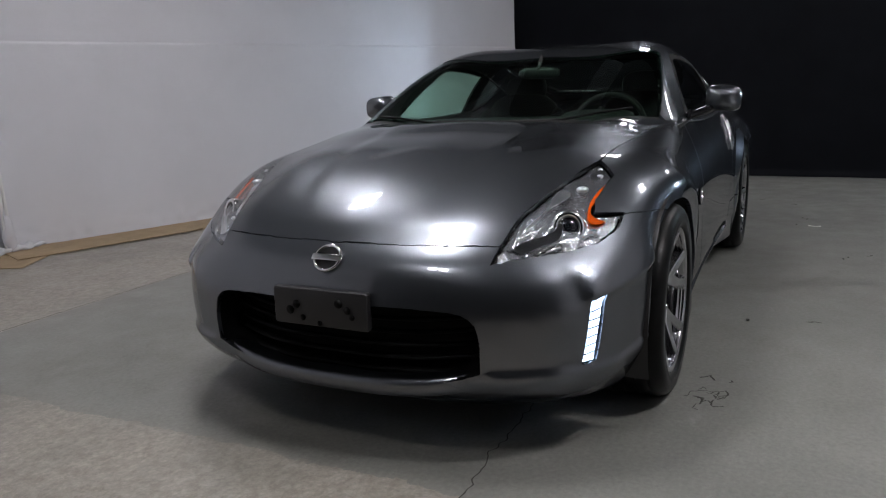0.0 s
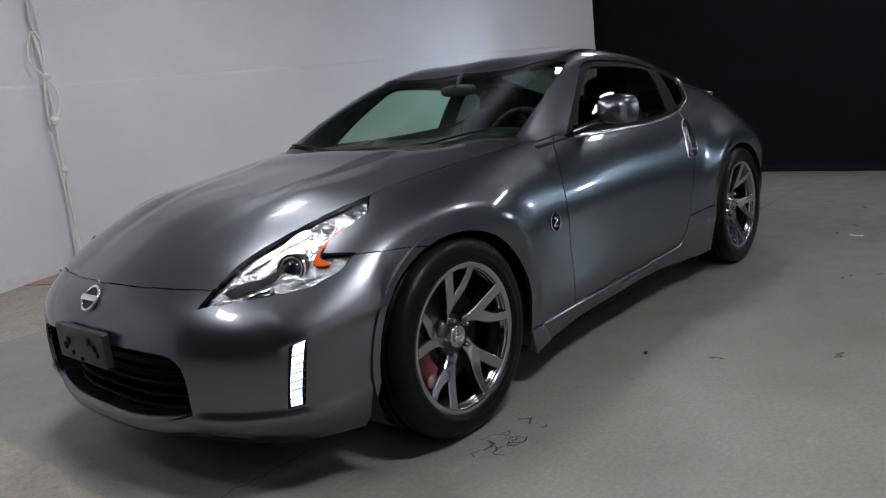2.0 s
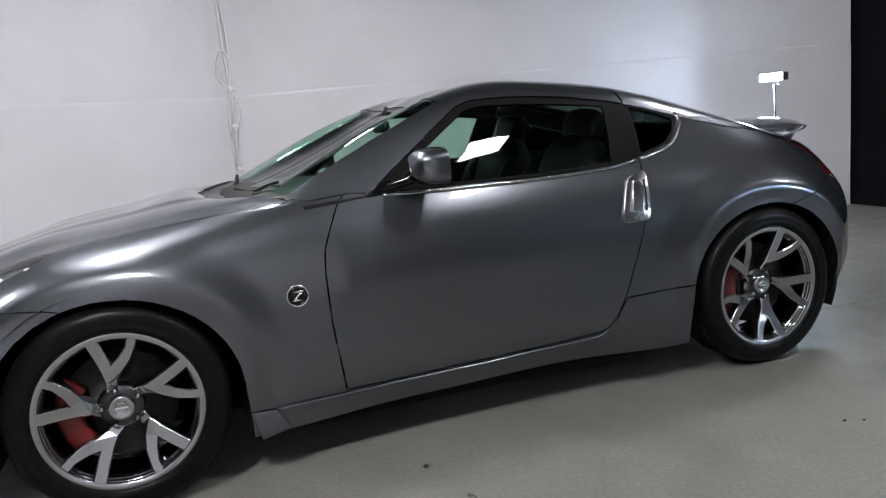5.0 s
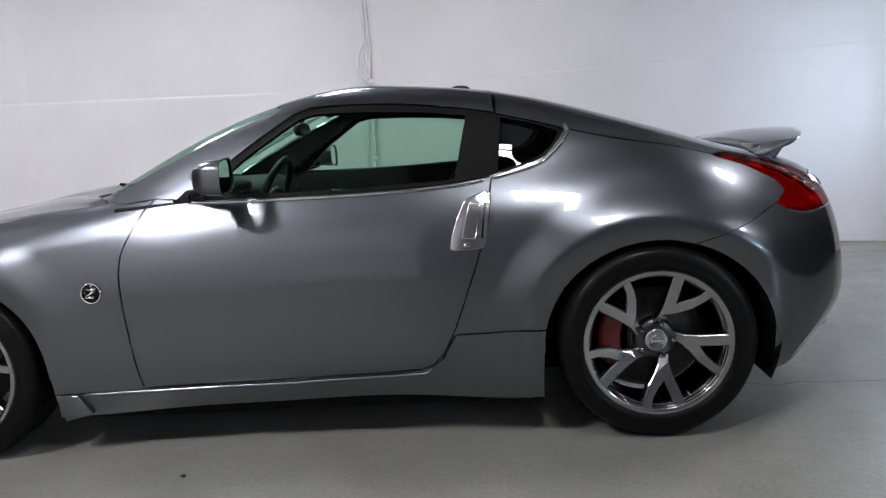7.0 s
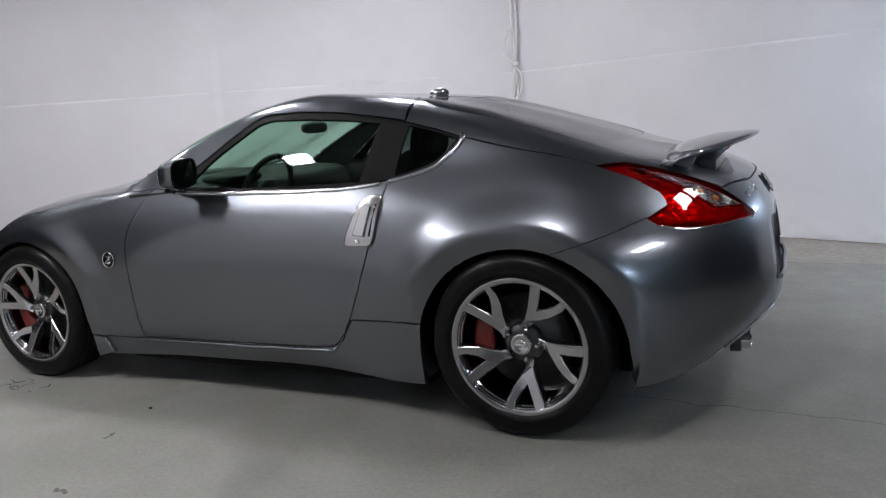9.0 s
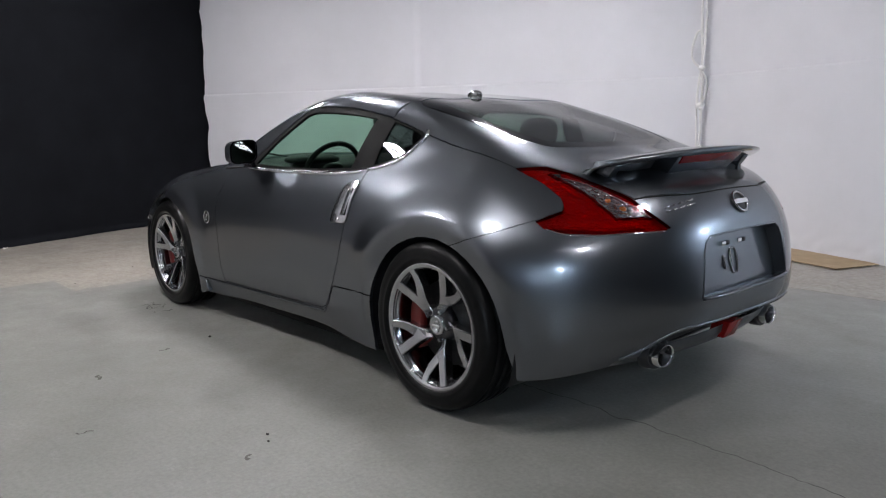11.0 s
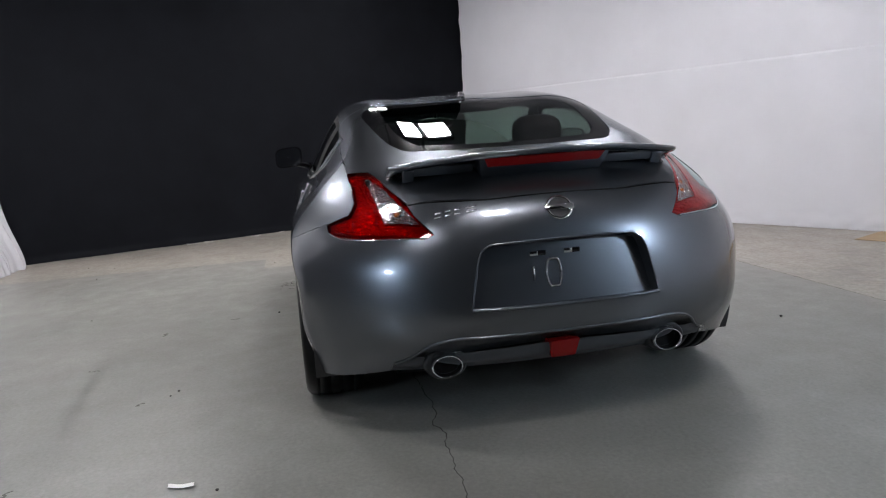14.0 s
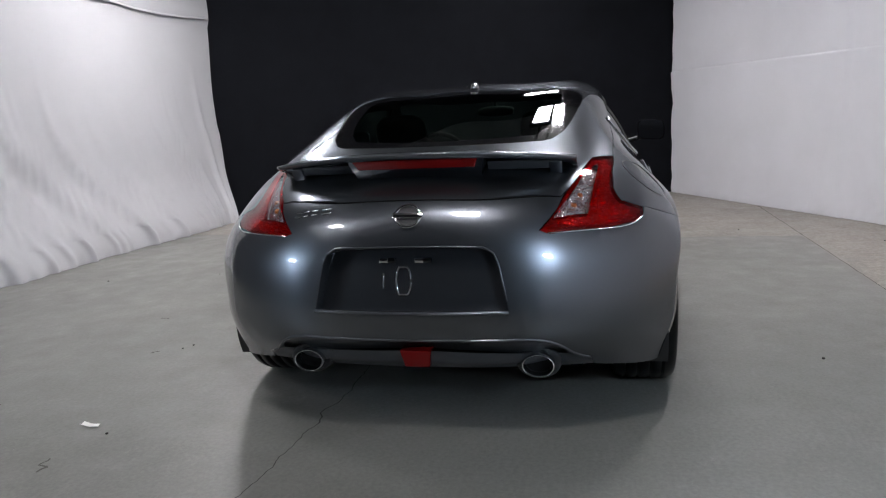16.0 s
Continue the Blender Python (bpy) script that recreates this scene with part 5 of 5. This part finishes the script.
for side in (-1, 1):
    seat = None
    for kind in ("seat_cushion", "backrest", "headrest"):
        bm = seat_bm(kind)
        bmesh.ops.translate(bm, vec=(.13, side * .37, 0), verts=bm.verts)
        seat = part(kind, bm, M_LEATHER, seat or car, "black leather bucket seat" if seat is None else "")
    for s in (-1, 1):
        part("bolster", ball_bm((.60, side * .37 + s * .235, .70), (.11, .05, .25), 2.6, 16, pose(0, 0, 0, 0, 16, 0)), M_LEATHER, seat)
    card = prism_bm([(-.62, .30), (.72, .30), (.74, .92), (-.36, .912), (-.62, .90)], side * .775 - .012, side * .775 + .012, .006)
    part("door_card", card, M_TRIM, car, "dark inner door lining")
    part("armrest", ball_bm((.18, side * .735, .70), (.27, .05, .035), 3, 18), M_LEATHER, car)
    part("inner_handle", ball_bm((-.12, side * .745, .80), (.05, .014, .02), 2.5, 14), M_CHROME, car)
    part("side_lining", box_bm(.72, 1.68, min(side * .60, side * .62), max(side * .60, side * .62), .30, .93, .006), M_TRIM, car)
dash = ball_bm((-.55, 0, .82), (.30, .74, .12), 4, 32)
part("dashboard", dash, M_TRIM, car, "black dashboard")
part("instrument_hood", ball_bm((-.36, -.37, .93), (.10, .17, .035), 2.6, 20), M_TRIM, car)
part("centre_console", box_bm(-.45, .55, -.11, .11, .32, .60, .03), M_TRIM, car)
wheel_m = Matrix.Translation((-.16, -.37, .86)) @ pose(0, 0, 0, 0, -66, 0)
bm = tube_bm([(.18 * math.cos(a), .18 * math.sin(a), 0) for a in np.linspace(0, 2 * math.pi, 49)], .015, 10, up=(0, 0, 1))
bmesh.ops.transform(bm, matrix=wheel_m, verts=bm.verts)
steer = part("steering_wheel", bm, M_LEATHER, car, "black three-spoke steering wheel")
bm = ball_bm((0, 0, -.005), (.065, .075, .025), 2.6, 18)
bmesh.ops.transform(bm, matrix=wheel_m, verts=bm.verts)
part("steering_boss", bm, M_TRIM, steer)
for a in (0, 180, 270):
    bm = tube_bm([(0, 0, -.005), (.17 * math.sin(math.radians(a)), .17 * math.cos(math.radians(a)), 0)], .012, 8, 1.8)
    bmesh.ops.transform(bm, matrix=wheel_m @ pose(0, 0, 0, 0, 0, 0), verts=bm.verts)
    part("steering_spoke", bm, M_TRIM, steer)
part("interior_mirror", ball_bm((-.10, 0, 1.145), (.022, .11, .03), 3, 20), M_BLACK, car, "rear-view mirror")
part("mirror_stalk", tube_bm([(-.115, 0, 1.16), (-.06, 0, 1.228)], .010), M_BLACK, car)
part("load_floor", box_bm(.80, 1.72, -.60, .60, .74, .77, .01), M_TRIM, car)
part("strut_brace", tube_bm([(.86, -.60, .84), (.86, .60, .84)], .03, 12), M_TRIM, car)
part("cabin_back", box_bm(.86, .90, -.60, .60, .30, .80, .01), M_TRIM, car)
panel("roof_lining", "roof_panel", 0, M_LINING, car, .030, .03, .002)


# ---- the room ----
def ease(a, b, x):
    return float(step(a, b, x))


def fabric(name, a, b, mat, dip, height=5.6, nx=160, label="", edge=0.0, lead=0.0):
    """A hung sheet from a to b in plan, with thickness; dip(s, z, length) pushes it into the room; lead draws its first edge out, above the hem."""
    a, b = Vector((*a, 0)), Vector((*b, 0))
    d = (b - a).normalized()
    n = Vector((d.y, -d.x, 0))
    size = (b - a).length
    zs = sorted({*np.round(np.linspace(0.004, height, 60), 4), *np.round(np.linspace(0.01, .22, 14), 4), 1.50, 1.535, 1.545, 1.552, 1.56, 1.57})
    ss = np.linspace(0, size, nx)
    g = []
    for k, s in enumerate(ss):
        col = []
        for z in zs:
            shift = 0.0
            if edge and k > nx - 4:
                shift = edge * (noise.noise((3.1, z * 3.0, 7)) + .5 * noise.noise((9.1, z * 11, 2)))
            shift -= lead * max(0.0, 1 - s / .5) * (ease(.05, .9, z) + .25 * math.sin(z * 3.3))
            p = a + d * (s + shift) - n * dip(s, z, size)
            col.append((p.x, p.y, z))
        g.append(col)
    bm = grid_bm(np.array(g), True)
    back = a + n * .08, b + n * .08
    nv = [bm.verts.new((p.x, p.y, z)) for p, z in ((back[0], 0.004), (back[1], 0.004), (back[1], height), (back[0], height))]
    bm.faces.new(nv)
    return tagged(part(name, bm, mat), label, kind="structure")


def rumple(s, z, seed, deep=1.0):
    low = 1 - ease(.02, .24, z)
    d = .012 * noise.noise((s * .7, z * .6, seed)) + .004 * noise.noise((s * 2.6, z * 2.2, seed + 5))
    d += low * deep * (.020 * abs(noise.noise((s * 4.5, z * 7, seed + 9))) + .012 * noise.noise((s * 13, z * 9, seed + 2)))
    return d + .008 * (1 - ease(1.545, 1.56, z)) - .006 * math.exp(-(((z - 1.552) / .006) ** 2))


def dip_a(s, z, size):
    seam = .010 * ease(3.04, 3.06, s) - .010 * math.exp(-(((s - 3.05) / .012) ** 2))
    tug = .030 * math.exp(-((s / .10) ** 2)) + .012 * math.exp(-(((s - .25 - .5 * max(0, z - 2.0)) / .03) ** 2)) * ease(1.9, 2.2, z)
    tent = .020 * math.exp(-(((s - 3.05 - .42 * max(0, 1.1 - z)) / .02) ** 2)) * (1 - ease(.95, 1.1, z)) + .020 * math.exp(-(((s - 3.05 + .42 * max(0, 1.1 - z)) / .02) ** 2)) * (1 - ease(.95, 1.1, z))
    return rumple(s, z, 1.0) + seam + tug + tent


def dip_b(s, z, size):
    r = size - s
    tug = .030 * math.exp(-((r / .10) ** 2)) + .014 * math.exp(-(((r - .05 - .75 * max(0, z - 1.98)) / .03) ** 2)) * ease(1.95, 2.1, z)
    return rumple(s, z, 21.0) + tug


def dip_dark(s, z, size):
    return .02 * noise.noise((s * .9, z * .3, 40)) + .010 * math.sin(s * 9 + 2 * noise.noise((s, z, 4))) * (.3 + .7 * (1 - ease(0, 1.5, z))) + .03 * (1 - ease(0, .08, z))


def dip_curtain(s, z, size):
    low = 1 - ease(0, 1.7, z)
    q = s + .95 * low**2 * min(1, s / .5) + .10 * (1 - ease(1.0, 3.0, z))
    fold = 0.0
    for k in range(34):
        at = .12 + k * .17 + .10 * math.sin(k * 2.4)
        wide = .030 + .025 * abs(math.sin(k * 1.7 + 1))
        start = .9 + 1.5 * abs(math.sin(k * 3.1 + .4))
        fold += (.4 + .6 * abs(math.sin(k * 5.3))) * math.exp(-(((q - at) / wide) ** 2)) * (1 - ease(start * .8, start * 1.5, z))
    d = .030 * fold * (.35 + .65 * low) + .05 * noise.noise((q * .6, z * .5, 11)) + .010 * math.sin(q * 11 + 2 * noise.noise((q, z * .4, 3))) * low
    d += .28 * (1 - ease(0, 1.0, z)) ** 2 * (.9 + .2 * noise.noise((s * .8, 0, 6)))
    d += .012 * (1 - ease(1.10, 1.112, z)) - .006 * math.exp(-(((z - 1.106) / .012) ** 2)) + .035 * ease(2.36, 2.38, z + .03 * math.sin(s * 2.2))
    return d + .03 * (1 - ease(0, .15, z)) * noise.noise((s * 6, z * 4, 17))


CORNER, FAR_FRONT, FAR_REAR = (-.4, 4.20), (-5.75, 1.5), (5.15, 2.1)
fabric("wall_north_west", CORNER, FAR_FRONT, M_WHITE, dip_a, label="white fabric-covered wall with sewn seams", edge=.05)
fabric("wall_north_east", FAR_REAR, CORNER, M_WHITE, dip_b, label="white fabric-covered wall with sewn seams")
fabric("wall_west", (-5.9, 1.75), (-3.80, -4.05), M_DARK, dip_dark, label="black cloth backdrop wall", nx=120)
fabric("wall_east", (4.85, -4.9), (5.22, 2.4), M_DARK, dip_dark, label="black cloth backdrop wall", nx=120)
fabric("wall_south_west", (-3.66, -3.93), (.1, -4.18), M_CURTAIN, dip_curtain, label="white hanging curtain with loose folds", nx=420, lead=.15)
# added out of view, so that the lower door reflects something dark
fabric("unseen_south_screen", (0, -4.30), (5.0, -4.60), M_SCREEN, dip_dark, label="unseen dark grey screen added to darken the car's reflections", nx=120)
HEM_A, HEM_B = Vector((-3.66, -3.93, 0)), Vector((.1, -4.18, 0))
hem_way = (HEM_B - HEM_A).normalized()
hem_out = Vector((-hem_way.y, hem_way.x, 0))
hem = []
for s in np.linspace(-.10, 3.7, 90):
    z = 2.37 - .03 * math.sin(s * 2.2) + .012 * noise.noise((s * 3, 1, 5))
    hem.append(HEM_A + hem_way * s + hem_out * (dip_curtain(max(s, 0), z, 3.77) + .020) + Vector((0, 0, z)))
part("curtain_hem", tube_bm(hem, .014, 8), M_CURTAIN, bpy.data.objects["wall_south_west"], "rolled white hem")
tagged(part("ceiling", box_bm(-6.3, 6.0, -5.2, 4.9, 5.6, 5.7), M_CEILING, smooth=False), "plain grey ceiling", kind="structure")

# floor, joint, boards along the wall
floor = part("floor", grid_bm(np.array([[(x, y, 0) for y in np.linspace(-6, 6, 13)] for x in np.linspace(-7, 7, 15)])), M_FLOOR, smooth=False)
tagged(floor, "grey painted concrete floor, worn and cracked", kind="structure")


def ribbon_bm(points, width, z, wobble, seed, step_len=.03):
    pts = [Vector((*p, z)) for p in points]
    bm = bmesh.new()
    last = None
    s0 = 0.0
    for a, b in zip(pts, pts[1:]):
        n = max(2, int((b - a).length / step_len))
        d = (b - a).normalized()
        o = Vector((-d.y, d.x, 0))
        for k in range(n):
            s = s0 + (b - a).length * k / n
            c = a.lerp(b, k / n) + o * wobble * (noise.noise((s * 9, seed, 0)) + .5 * noise.noise((s * 31, seed, 3)))
            w = width * (.55 + .6 * abs(noise.noise((s * 14, seed, 7))))
            now = bm.verts.new(c + o * w), bm.verts.new(c - o * w)
            if last:
                bm.faces.new((last[0], last[1], now[1], now[0]))
            last = now
        s0 += (b - a).length
    bmesh.ops.recalc_face_normals(bm, faces=bm.faces)
    if bm.faces[0].normal.z < 0:
        bmesh.ops.reverse_faces(bm, faces=bm.faces)
    return bm


part("crack", ribbon_bm([(-2.45, -.485), (-2.08, -.473), (-1.5, -.46), (0, -.45), (1.72, -.425), (1.83, -.445), (2.02, -.44), (2.2, -.457), (2.33, -.45), (2.5, -.47), (2.67, -.49), (3.2, -.48), (4.4, -.50)], .0028, .004, .022, 5, .012), M_CRACK, floor)
part("crack", ribbon_bm([(-5.4, 2.27), (-3.5, 2.26), (-.4, 2.25), (3.0, 2.24), (4.9, 2.22)], .004, .004, .004, 9), M_CRACK, floor)
part("crack", ribbon_bm([(-1.32, -.93), (-1.25, -1.0), (-1.22, -1.06)], .003, .004, .03, 13, .008), M_CRACK, floor)
random.seed(12)
for k in range(14):
    x, y = -1.25 + random.uniform(-.13, .13), -1.02 + random.uniform(-.05, .06)
    turn, size = random.uniform(0, 6.28), random.uniform(.02, .06)
    way = [(x, y), (x + size * math.cos(turn), y + size * .6 * math.sin(turn)), (x + size * math.cos(turn + .9) * 1.4, y + size * math.sin(turn + .9))]
    part("crack", ribbon_bm(way, random.uniform(.002, .006), .004, .012, 30 + k, .006), M_CRACK, floor)
part("crack", ribbon_bm([(2.3, -2.1), (2.6, -2.0), (3.0, -2.05)], .001, .004, .02, 15, .01), M_CRACK, floor)
part("crack", ribbon_bm([(3.1, .9), (3.3, 1.25), (3.7, 1.4)], .001, .004, .02, 16, .01), M_CRACK, floor)
for k, (x, y, size) in enumerate(((2.34, -1.29, .05), (-.30, -1.37, .03), (-.05, -1.74, .035), (.55, -1.95, .03), (1.15, -1.62, .025), (3.05, -1.2, .03), (-2.6, -1.9, .03), (2.9, .55, .03), (3.3, -.9, .02), (1.9, -1.9, .03))):
    turn = 1.3 * k
    way = [(x, y), (x + size * math.cos(turn), y + size * math.sin(turn)), (x + 1.5 * size * math.cos(turn + .6), y + 1.5 * size * math.sin(turn + .6)), (x + 2.2 * size * math.cos(turn + .2), y + 2.2 * size * math.sin(turn + .2))]
    part("scuff_mark", ribbon_bm(way, .007 + .003 * (k % 3), .003, .02, 60 + k, .008), M_SCUFF, floor)
for name, a, b in (("floor_board", CORNER, FAR_FRONT), ("floor_board", FAR_REAR, CORNER)):
    a, b = Vector((*a, 0)), Vector((*b, 0))
    d = (b - a).normalized()
    n = Vector((-d.y, d.x, 0))
    cut = .46
    k0, k1 = (0.0, .10) if a.x < 0 else (.66, 1.0)
    p0, p1 = a.lerp(b, k0), a.lerp(b, k1)
    bm = bmesh.new()
    base = [p0, p1, p1 + n * (cut + .03), p0 + n * cut]
    f = bm.faces.new([bm.verts.new(p + Vector((0, 0, .002 if a.x < 0 else .008))) for p in base])
    r = bmesh.ops.extrude_face_region(bm, geom=[f])
    bmesh.ops.translate(bm, vec=(0, 0, .005), verts=[v for v in r["geom"] if isinstance(v, bmesh.types.BMVert)])
    bmesh.ops.recalc_face_normals(bm, faces=bm.faces)
    tagged(part(name, bm, M_BOARD, smooth=False), "brown hardboard strip lying along the wall", kind="structure")

# cord hanging in the corner
def cord(points, radius):
    return tube_bm(smooth_path(points, 60), radius, 7)


cx, cy = -.39, 4.10
cable = part("hanging_cord", cord([(cx - .03, cy, 5.55), (cx - .01, cy - .01, 2.6), (cx - .015, cy - .01, 2.02), (cx + .01, cy - .02, 1.62), (cx + .012, cy - .02, 1.25), (cx, cy - .02, .85), (cx + .02, cy - .02, .05)], .013), M_CORD)
tagged(cable, "white knotted cord hanging against the wall corner", "cord")
part("second_strand", cord([(cx + .015, cy, 5.55), (cx + .012, cy - .01, 2.4), (cx + .03, cy - .02, 1.9), (cx, cy - .03, 1.62), (cx - .035, cy - .02, 1.35), (cx - .03, cy - .02, 1.0), (cx - .02, cy - .02, .6), (cx - .035, cy - .02, .03)], .011), M_CORD, cable)
part("loop", cord([(cx, cy - .03, 1.62), (cx - .08, cy - .04, 1.70), (cx - .085, cy - .04, 1.85), (cx - .02, cy - .04, 1.97), (cx + .02, cy - .03, 1.9)], .011), M_CORD, cable)
part("loop", cord([(cx, cy - .03, 1.60), (cx + .06, cy - .04, 1.52), (cx + .07, cy - .04, 1.40), (cx + .02, cy - .04, 1.28)], .009), M_CORD, cable)
for z, s in ((1.62, .028), (1.27, .03), (1.24, .022), (.86, .026)):
    part("knot", ball_bm((cx + .01, cy - .03, z), (s * 1.3, s, s), 2, 12), M_CORD, cable)
for k, (dx, w, h) in enumerate(((0, .04, .16), (.09, .09, .035), (-.10, .10, .028), (.2, .08, .02))):
    bm = ball_bm((0, 0, 0), (w, .05, h), 2.2, 22)
    for v in bm.verts:
        v.co += Vector((.5, .5, .6)) * .05 * noise.noise(v.co * 14 + Vector((k, 0, 0)))
    bmesh.ops.translate(bm, vec=(cx + dx, cy - .02, h * .8), verts=bm.verts)
    part("bunched_cloth", bm, M_WHITE, cable)
# scraps on the floor
bm = grid_bm(np.array([[(2.06 + .014 * v + .008 * u, -1.34 + .042 * u, .004 + .006 * abs(u * v)) for v in (-1, 0, 1)] for u in np.linspace(-1, 1, 6)]))
scrap = tagged(part("paper_scrap", bm, M_PAPER), "small white paper scrap lying on concrete", "litter")
for k, (x, y, turn) in enumerate(((-4.60, -1.42, 20), (-4.42, -1.95, -35), (-4.78, -1.12, 70), (-4.36, -2.12, 5))):
    bm = grid_bm(np.array([[(.020 * v, .06 * u, .004 + .012 * abs(u * v)) for v in (-1, 0, 1)] for u in np.linspace(-1, 1, 6)]))
    piece = tagged(part("paper_scrap", bm, M_PAPER), "small white paper scrap by the black backdrop", "litter")
    piece.matrix_basis = pose(x, y, .001, 0, 0, turn)
random.seed(4)
for k in range(26):
    x, y = random.uniform(-4.6, 4.4), random.uniform(-3.4, 3.4)
    if abs(x) < 2.2 and abs(y) < 1.0:
        continue
    r = random.uniform(.004, .010)
    bm = ball_bm((0, 0, 0), (r, r * .8, r * .5), 2, 8)
    bmesh.ops.translate(bm, vec=(x, y, r * .45), verts=bm.verts)
    tagged(part("crumb", bm, M_CRUMB), "small dark crumb of grit on concrete", "grit", "grit on the floor")

# ---- lamps ----
def ceiling_light(x, y, mat, turn=0.0):
    base = tagged(part("ceiling_light", box_bm(-.24, .24, -.25, .25, .03, .09, .01), M_BLACK), "twin white panel lamp under the ceiling", "lamp", "ceiling lamps")
    for s in (-1, 1):
        part("diffuser", box_bm(-.20, .20, s * .125 - .095, s * .125 + .095, .012, .034, .003), mat, base)
    part("hanger", box_bm(-.02, .02, -.02, .02, .09, 2.40, .002), M_BLACK, base)
    base.matrix_basis = pose(x, y, 3.2, 0, 0, turn)
    return base


first = ceiling_light(-1.78, .27, M_PANEL)
copy_thing(first, pose(-.45, 1.75, 3.2))
ceiling_light(-1.8, -2.6, M_PANEL_STRONG)
ceiling_light(-3.8, -.05, M_PANEL_FRONT)
ceiling_light(3.5, .05, M_PANEL_FRONT)
ceiling_light(4.5, -2.5, M_PANEL_FRONT)
# added fill lamp to brighten the rear haunch; no fixture is known here
ceiling_light(1.1, -2.35, M_PANEL_FRONT)


def stand_lamp(x, y, z, face):
    """A lit bar on a tripod; face: degrees to which it turns."""
    stand = tagged(part("lamp_stand", tube_bm([(0, 0, .02), (0, 0, z - .06)], .012, 8), M_CHROME_DARK), "lit LED bar lamp on a slim stand", "lamp", "stand lamps")
    for k in range(3):
        a = 2 * math.pi * k / 3
        part("leg", tube_bm([(0, 0, .45), (.28 * math.cos(a), .28 * math.sin(a), .012)], .009, 6), M_CHROME_DARK, stand)
    head = part("lamp_head", box_bm(-.14, .14, -.03, .03, z - .034, z + .034, .008), M_BLACK, stand)
    part("led_bar", box_bm(-.135, .135, .026, .036, z - .030, z + .030, .002), M_LEDBAR, head, "glowing cool white bar")
    part("yoke", tube_bm([(-.05, 0, z - .09), (-.05, 0, z - .05)], .008, 6), M_CHROME_DARK, head)
    stand.matrix_basis = pose(x, y, 0, 0, 0, face)
    return stand


stand_lamp(3.86, 1.72, 1.27, 85)
stand_lamp(4.15, -3.65, 1.27, 48)
